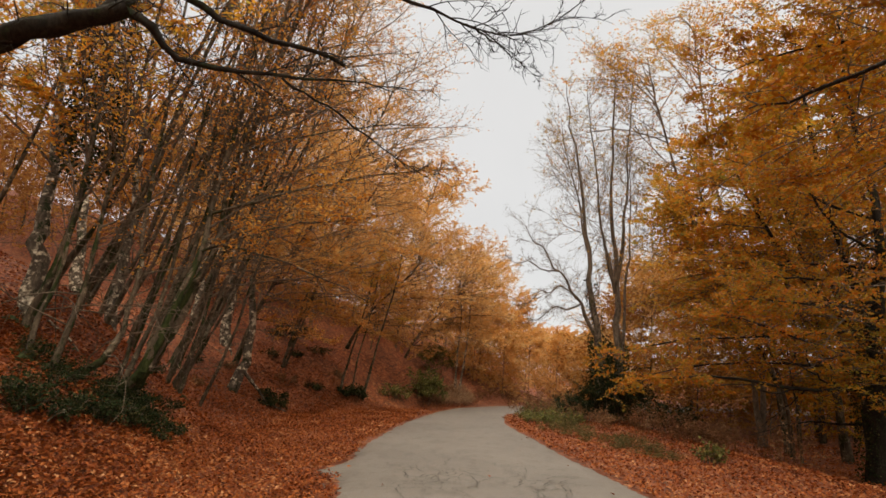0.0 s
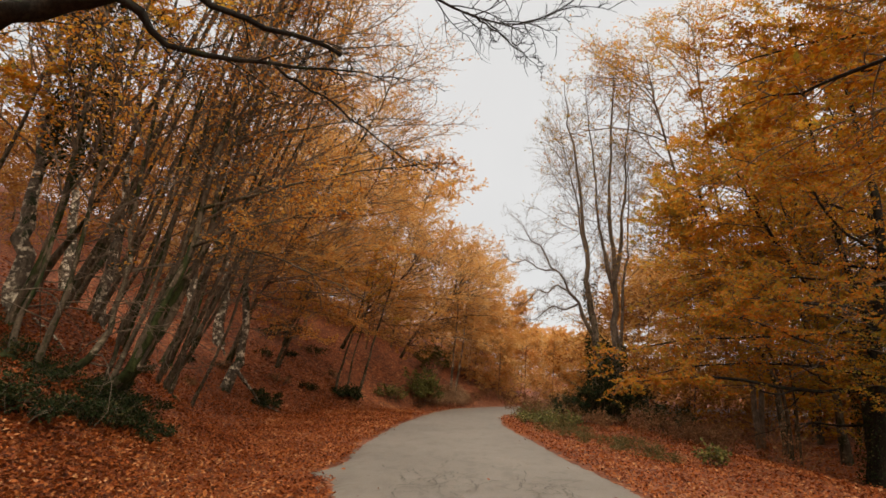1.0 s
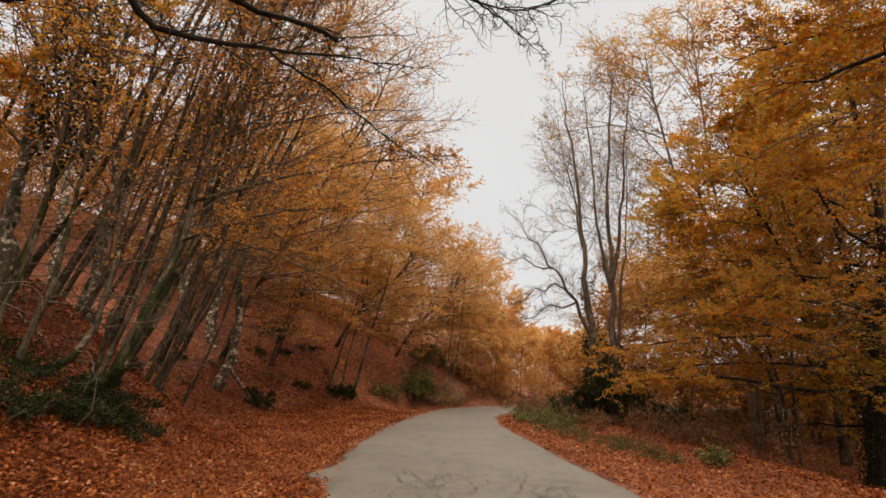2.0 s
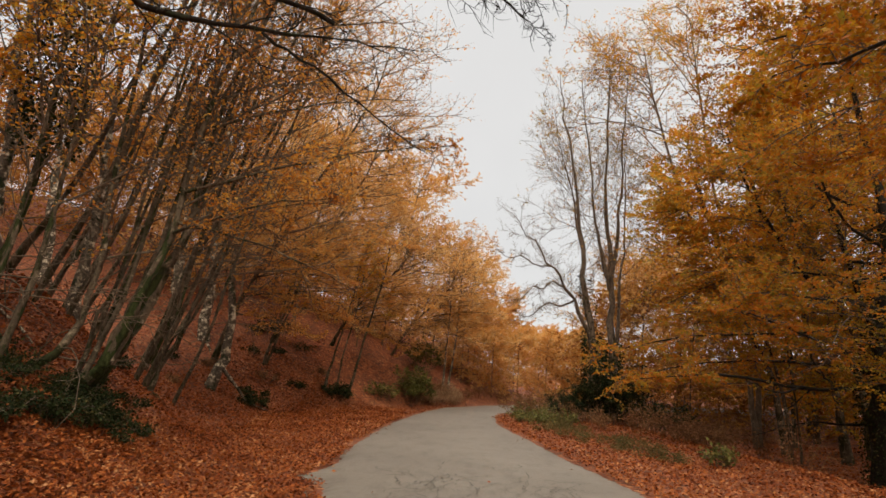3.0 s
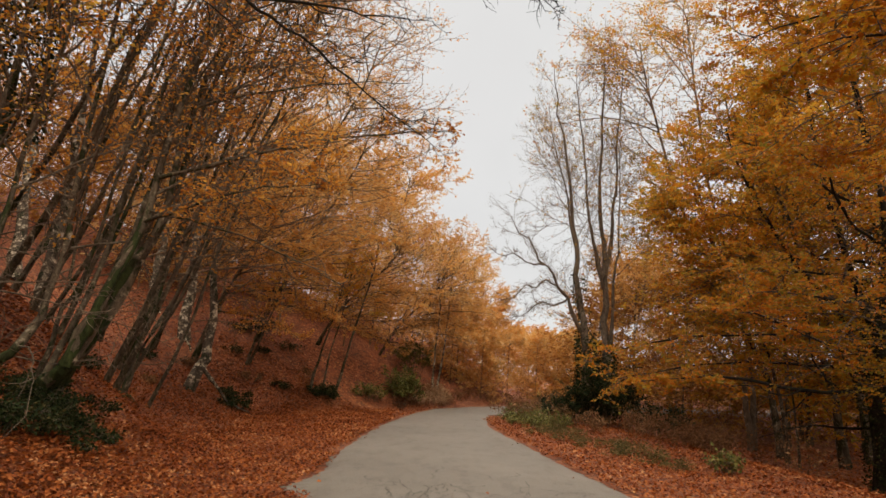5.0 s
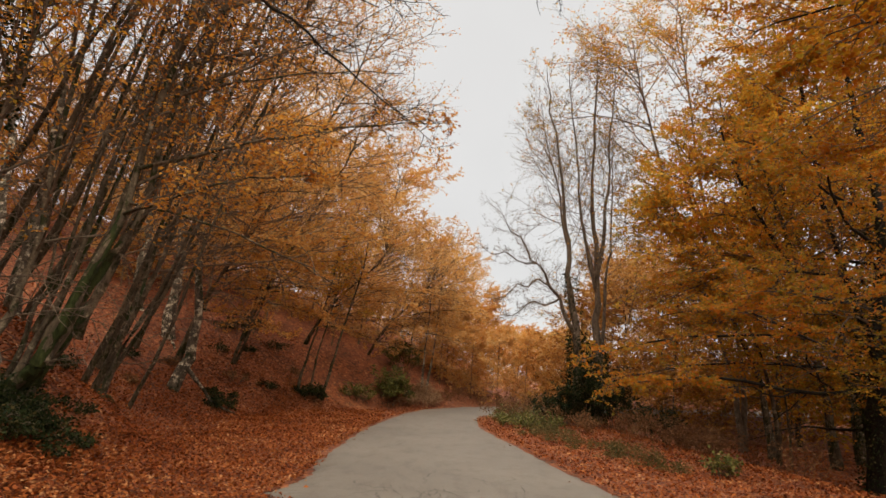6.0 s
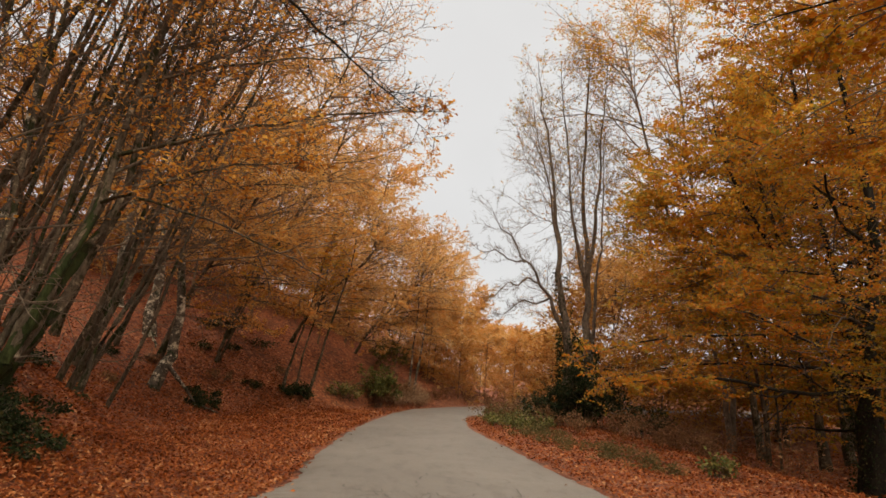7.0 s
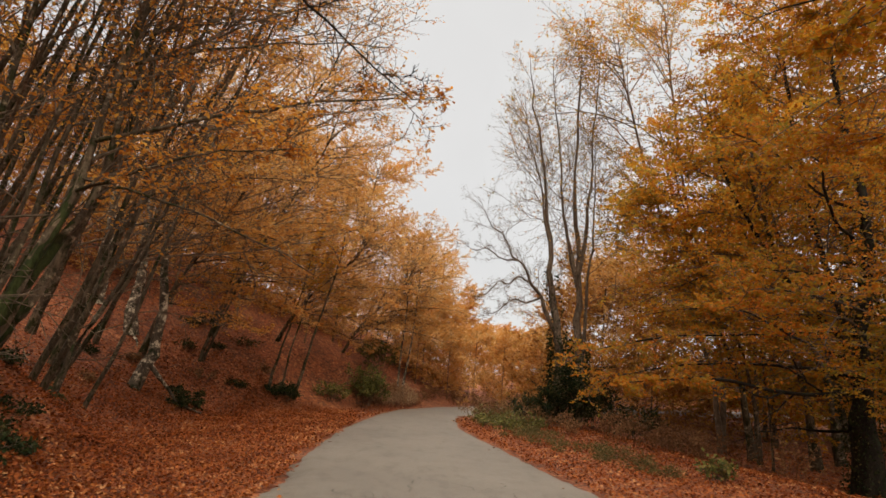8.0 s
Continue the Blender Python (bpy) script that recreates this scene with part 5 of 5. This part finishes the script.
# ---- undergrowth ----
GREEN_LABEL = "dark evergreen bramble growing low on the leafy bank"
bramble_rng = random.Random(21)
for k, (x, y, s) in enumerate([(-4.62, 6.8, 1.0), (-4.85, 7.0, 0.9), (-4.58, 7.3, 1.0), (-4.7, 7.7, 0.8), (-4.42, 7.75, 0.9), (-4.47, 8.4, 1.0), (-4.6, 8.1, 0.8), (-4.34, 9.65, 0.7), (-4.95, 9.0, 0.8), (-5.35, 8.35, 0.9), (-5.55, 8.6, 0.9), (-4.9, 10.4, 0.7), (-5.3, 9.9, 0.8), (-4.2, 8.75, 0.5), (-5.15, 7.6, 0.8), (-5.9, 8.3, 0.9), (-5.1, 6.5, 1.0), (-5.75, 11.6, 0.7), (-4.75, 8.9, 1.2), (-4.55, 9.15, 1.1), (-4.9, 9.35, 1.1), (-5.2, 9.1, 1.0), (-4.35, 8.95, 0.8), (-4.6, 9.5, 0.9), (-5.0, 8.6, 1.1)]):
    shrub("bramble", (x, y), (s * bramble_rng.uniform(0.7, 1.2), s * bramble_rng.uniform(0.5, 0.8), s * bramble_rng.uniform(0.18, 0.34)), int(900 * s), 200 + k, LEAF_GREEN, 0.042, GREEN_LABEL, "bramble", 11, 0.15, group="brambles on the bank", tilt=1.1)
for k, (x, y, s) in enumerate([(-5.9, 21.9, 0.7), (-6.9, 23.0, 0.6), (-5.0, 22.5, 0.55), (-7.6, 20.6, 0.5), (-5.4, 25.0, 0.8), (-7.4, 24.6, 0.8), (-4.4, 24.2, 0.6), (-6.1, 20.2, 0.4), (-8.3, 19.4, 0.5), (-7.2, 17.2, 0.4), (-6.2, 23.9, 0.6)]):
    shrub("fern_clump", (x, y), (1.3 * s, 1.0 * s, 0.5 * s), 420, 260 + k, LEAF_GREEN if k % 3 else LEAF_DEAD, 0.06, "small dark clump of ferns and roots on red leaves", "fern", 11, 0.2, group="dark clumps on the bank", tilt=1.0)
for k, (x, y, sx, sz, n, words) in enumerate([
        (-0.95, 25.9, 2.0, 1.4, 4200, "rounded green holly bush beside the lane"), (-3.6, 23.3, 1.2, 0.6, 1500, "low dark bush at the foot of saplings"), (-5.45, 19.4, 0.9, 0.5, 900, "small dark clump by a fallen branch"),
        (-0.5, 29.0, 1.8, 1.8, 3000, "dark green bush high on the bank"), (-2.1, 25.0, 1.4, 0.7, 1200, "straggling olive bush at the bank foot"), (-6.6, 25.2, 1.5, 0.9, 1300, "dark evergreen clump under the beeches"),
        (6.0, 21.7, 1.9, 2.1, 4200, "dense dark ivy thicket under bare trees"), (6.9, 21.4, 1.8, 1.6, 3000, "shady evergreen undergrowth past the verge"), (5.25, 21.6, 1.6, 1.25, 2400, "ragged dark holly at the foot of bare trees"), (7.9, 21.2, 1.7, 1.1, 1800, "low evergreen scrub in the shade"), (5.4, 12.5, 0.55, 0.42, 420, "small green shrub in fallen leaves"), (4.9, 22.3, 1.9, 1.0, 2200, "low dark thicket at the verge")]):
    shrub("bush", (x, y), (sx, sx * 0.8, sz), n, 220 + k, LEAF_BUSH if k in (0, 3, 4, 10) else LEAF_GREEN, 0.075, words, "bush", 18)
for k in range(25):
    rng = np.random.default_rng(300 + k)
    y = 12.8 + 0.44 * k
    x = float(edge_at(EDGE_R, y)) + 0.75 + 1.3 * rng.random() + (0.5 if y < 16 else 0)
    size = 0.45 + 0.6 * rng.random()
    shrub("verge_herb", (x, y), (1.1 * size, 0.9 * size, 0.3 * size), int(420 * size), 320 + k, LEAF_GRASS, 0.085, "grey-green grasses and weeds edging the lane", "weeds", 13, 0.2, LEAF_GRASS, "weeds along the verge", 0.9, 1.0, 0.2)
for k, (x, y, s) in enumerate([(3.3, 21.5, 1.0), (3.9, 23.0, 1.1), (4.6, 21.0, 0.9), (4.4, 24.4, 1.2), (3.2, 24.0, 0.9), (5.0, 19.2, 0.8), (5.9, 18.3, 0.9), (6.8, 19.2, 1.1), (7.7, 18.2, 1.1), (8.6, 19.5, 1.2), (6.4, 16.6, 0.7), (7.4, 16.2, 0.8), (5.6, 26.3, 1.2), (1.3, 28.4, 0.8), (2.2, 30.2, 0.9), (3.4, 31.0, 0.9), (0.0, 27.4, 0.8), (-0.9, 26.4, 0.7), (4.8, 32.4, 1.0)]):
    shrub("bracken", (x, y), (1.3 * s, 1.1 * s, 0.8 * s), 520, 350 + k, LEAF_DEAD, 0.10, "withered brown bracken beside the lane", "bracken", 13, 0.5, LEAF_DEAD, "withered bracken", 0.8, 1.0, 0.3)
for k, (x, y, size) in enumerate([(2.9, 20.6, 0.9), (3.1, 21.6, 1.1), (3.5, 22.4, 1.2), (3.9, 21.2, 1.0), (3.4, 19.6, 0.8), (4.3, 20.4, 0.9)]):
    shrub("verge_shrub", (x, y), (1.1 * size, 1.0 * size, 0.5 * size), 700, 380 + k, LEAF_BUSH, 0.06, "low olive shrub at the corner of the lane", "shrub", 13, 0.3, group="low shrubs at the bend", tilt=0.9)
for k, (x, y, size) in enumerate([(0.05, 26.7, 0.8), (0.45, 27.1, 0.9), (0.75, 27.5, 0.9), (0.2, 27.5, 0.9), (1.05, 27.9, 0.9), (-0.3, 26.5, 0.7), (0.6, 28.2, 0.9)]):
    shrub("straw_bracken", (x, y), (1.1 * size, 1.0 * size, 0.7 * size), 620, 390 + k, LEAF_STRAW, 0.09, "bleached dry bracken on the earth hump by the bend", "bracken", 13, 0.5, LEAF_STRAW, "bleached bracken by the bend", 0.8, 1.0, 0.3)
thicket_rng = random.Random(12)
for k in range(20):
    x, y = thicket_rng.uniform(6.6, 13.5), thicket_rng.uniform(13.5, 25)
    if x > 8.3 and y < 18.5:
        continue
    s = thicket_rng.uniform(0.7, 1.2)
    shrub("dead_thicket", (x, y), (1.6 * s, 1.4 * s, 1.1 * s), 180, 420 + k, LEAF_DEAD, 0.08, "leggy brown undergrowth under the beeches", "undergrowth", 12, 0.35, LEAF_DEAD, "brown undergrowth", 0.8, 1.0, 0.5)
build_litter("leaf_litter", 16000, 6.8, 15, 9, 26, 16, lambda x, y, r: r > 0.05, 0.085, "dull leaves strewn under the far beeches")
# earth bank and roots
def log(name, pts, r0, r1, mat, label, seed, category="fallen branch"):
    rng = np.random.default_rng(seed)
    ob = part(name, stem_mesh(rng, spline(pts, 12), r0, r1, 7, 0.0, 0.12), mat)
    return tagged(ob, label=label, category=category)


def lie(pts, up=0.03):
    return [(x, y, float(land(x, y)) + up) for x, y in pts]


log("fallen_branch", [(-6.45, 18.9, 1.25), (-6.2, 18.95, 0.95), (-5.95, 19.1, 0.62), (-5.72, 19.3, float(land(-5.72, 19.3)) + 0.02)], 0.07, 0.035, BARK_PALE, "bleached broken branch on red leaves", 1)
log("fallen_branch", lie([(-6.75, 9.9), (-6.4, 9.9), (-6.1, 9.8)], 0.04), 0.03, 0.015, BARK_PALE, "bleached broken branch on the slope", 2)
log("fallen_branch", lie([(-8.2, 22.0), (-8.0, 21.8), (-7.85, 21.5)], 0.05), 0.05, 0.02, BARK_PALE, "pale broken limb below a trunk", 3)
log("fallen_branch", lie([(-5.75, 19.5), (-5.4, 19.3), (-5.05, 19.2)], 0.05), 0.06, 0.02, BARK_PALE, "grey fallen branch beside a dark bush", 4)
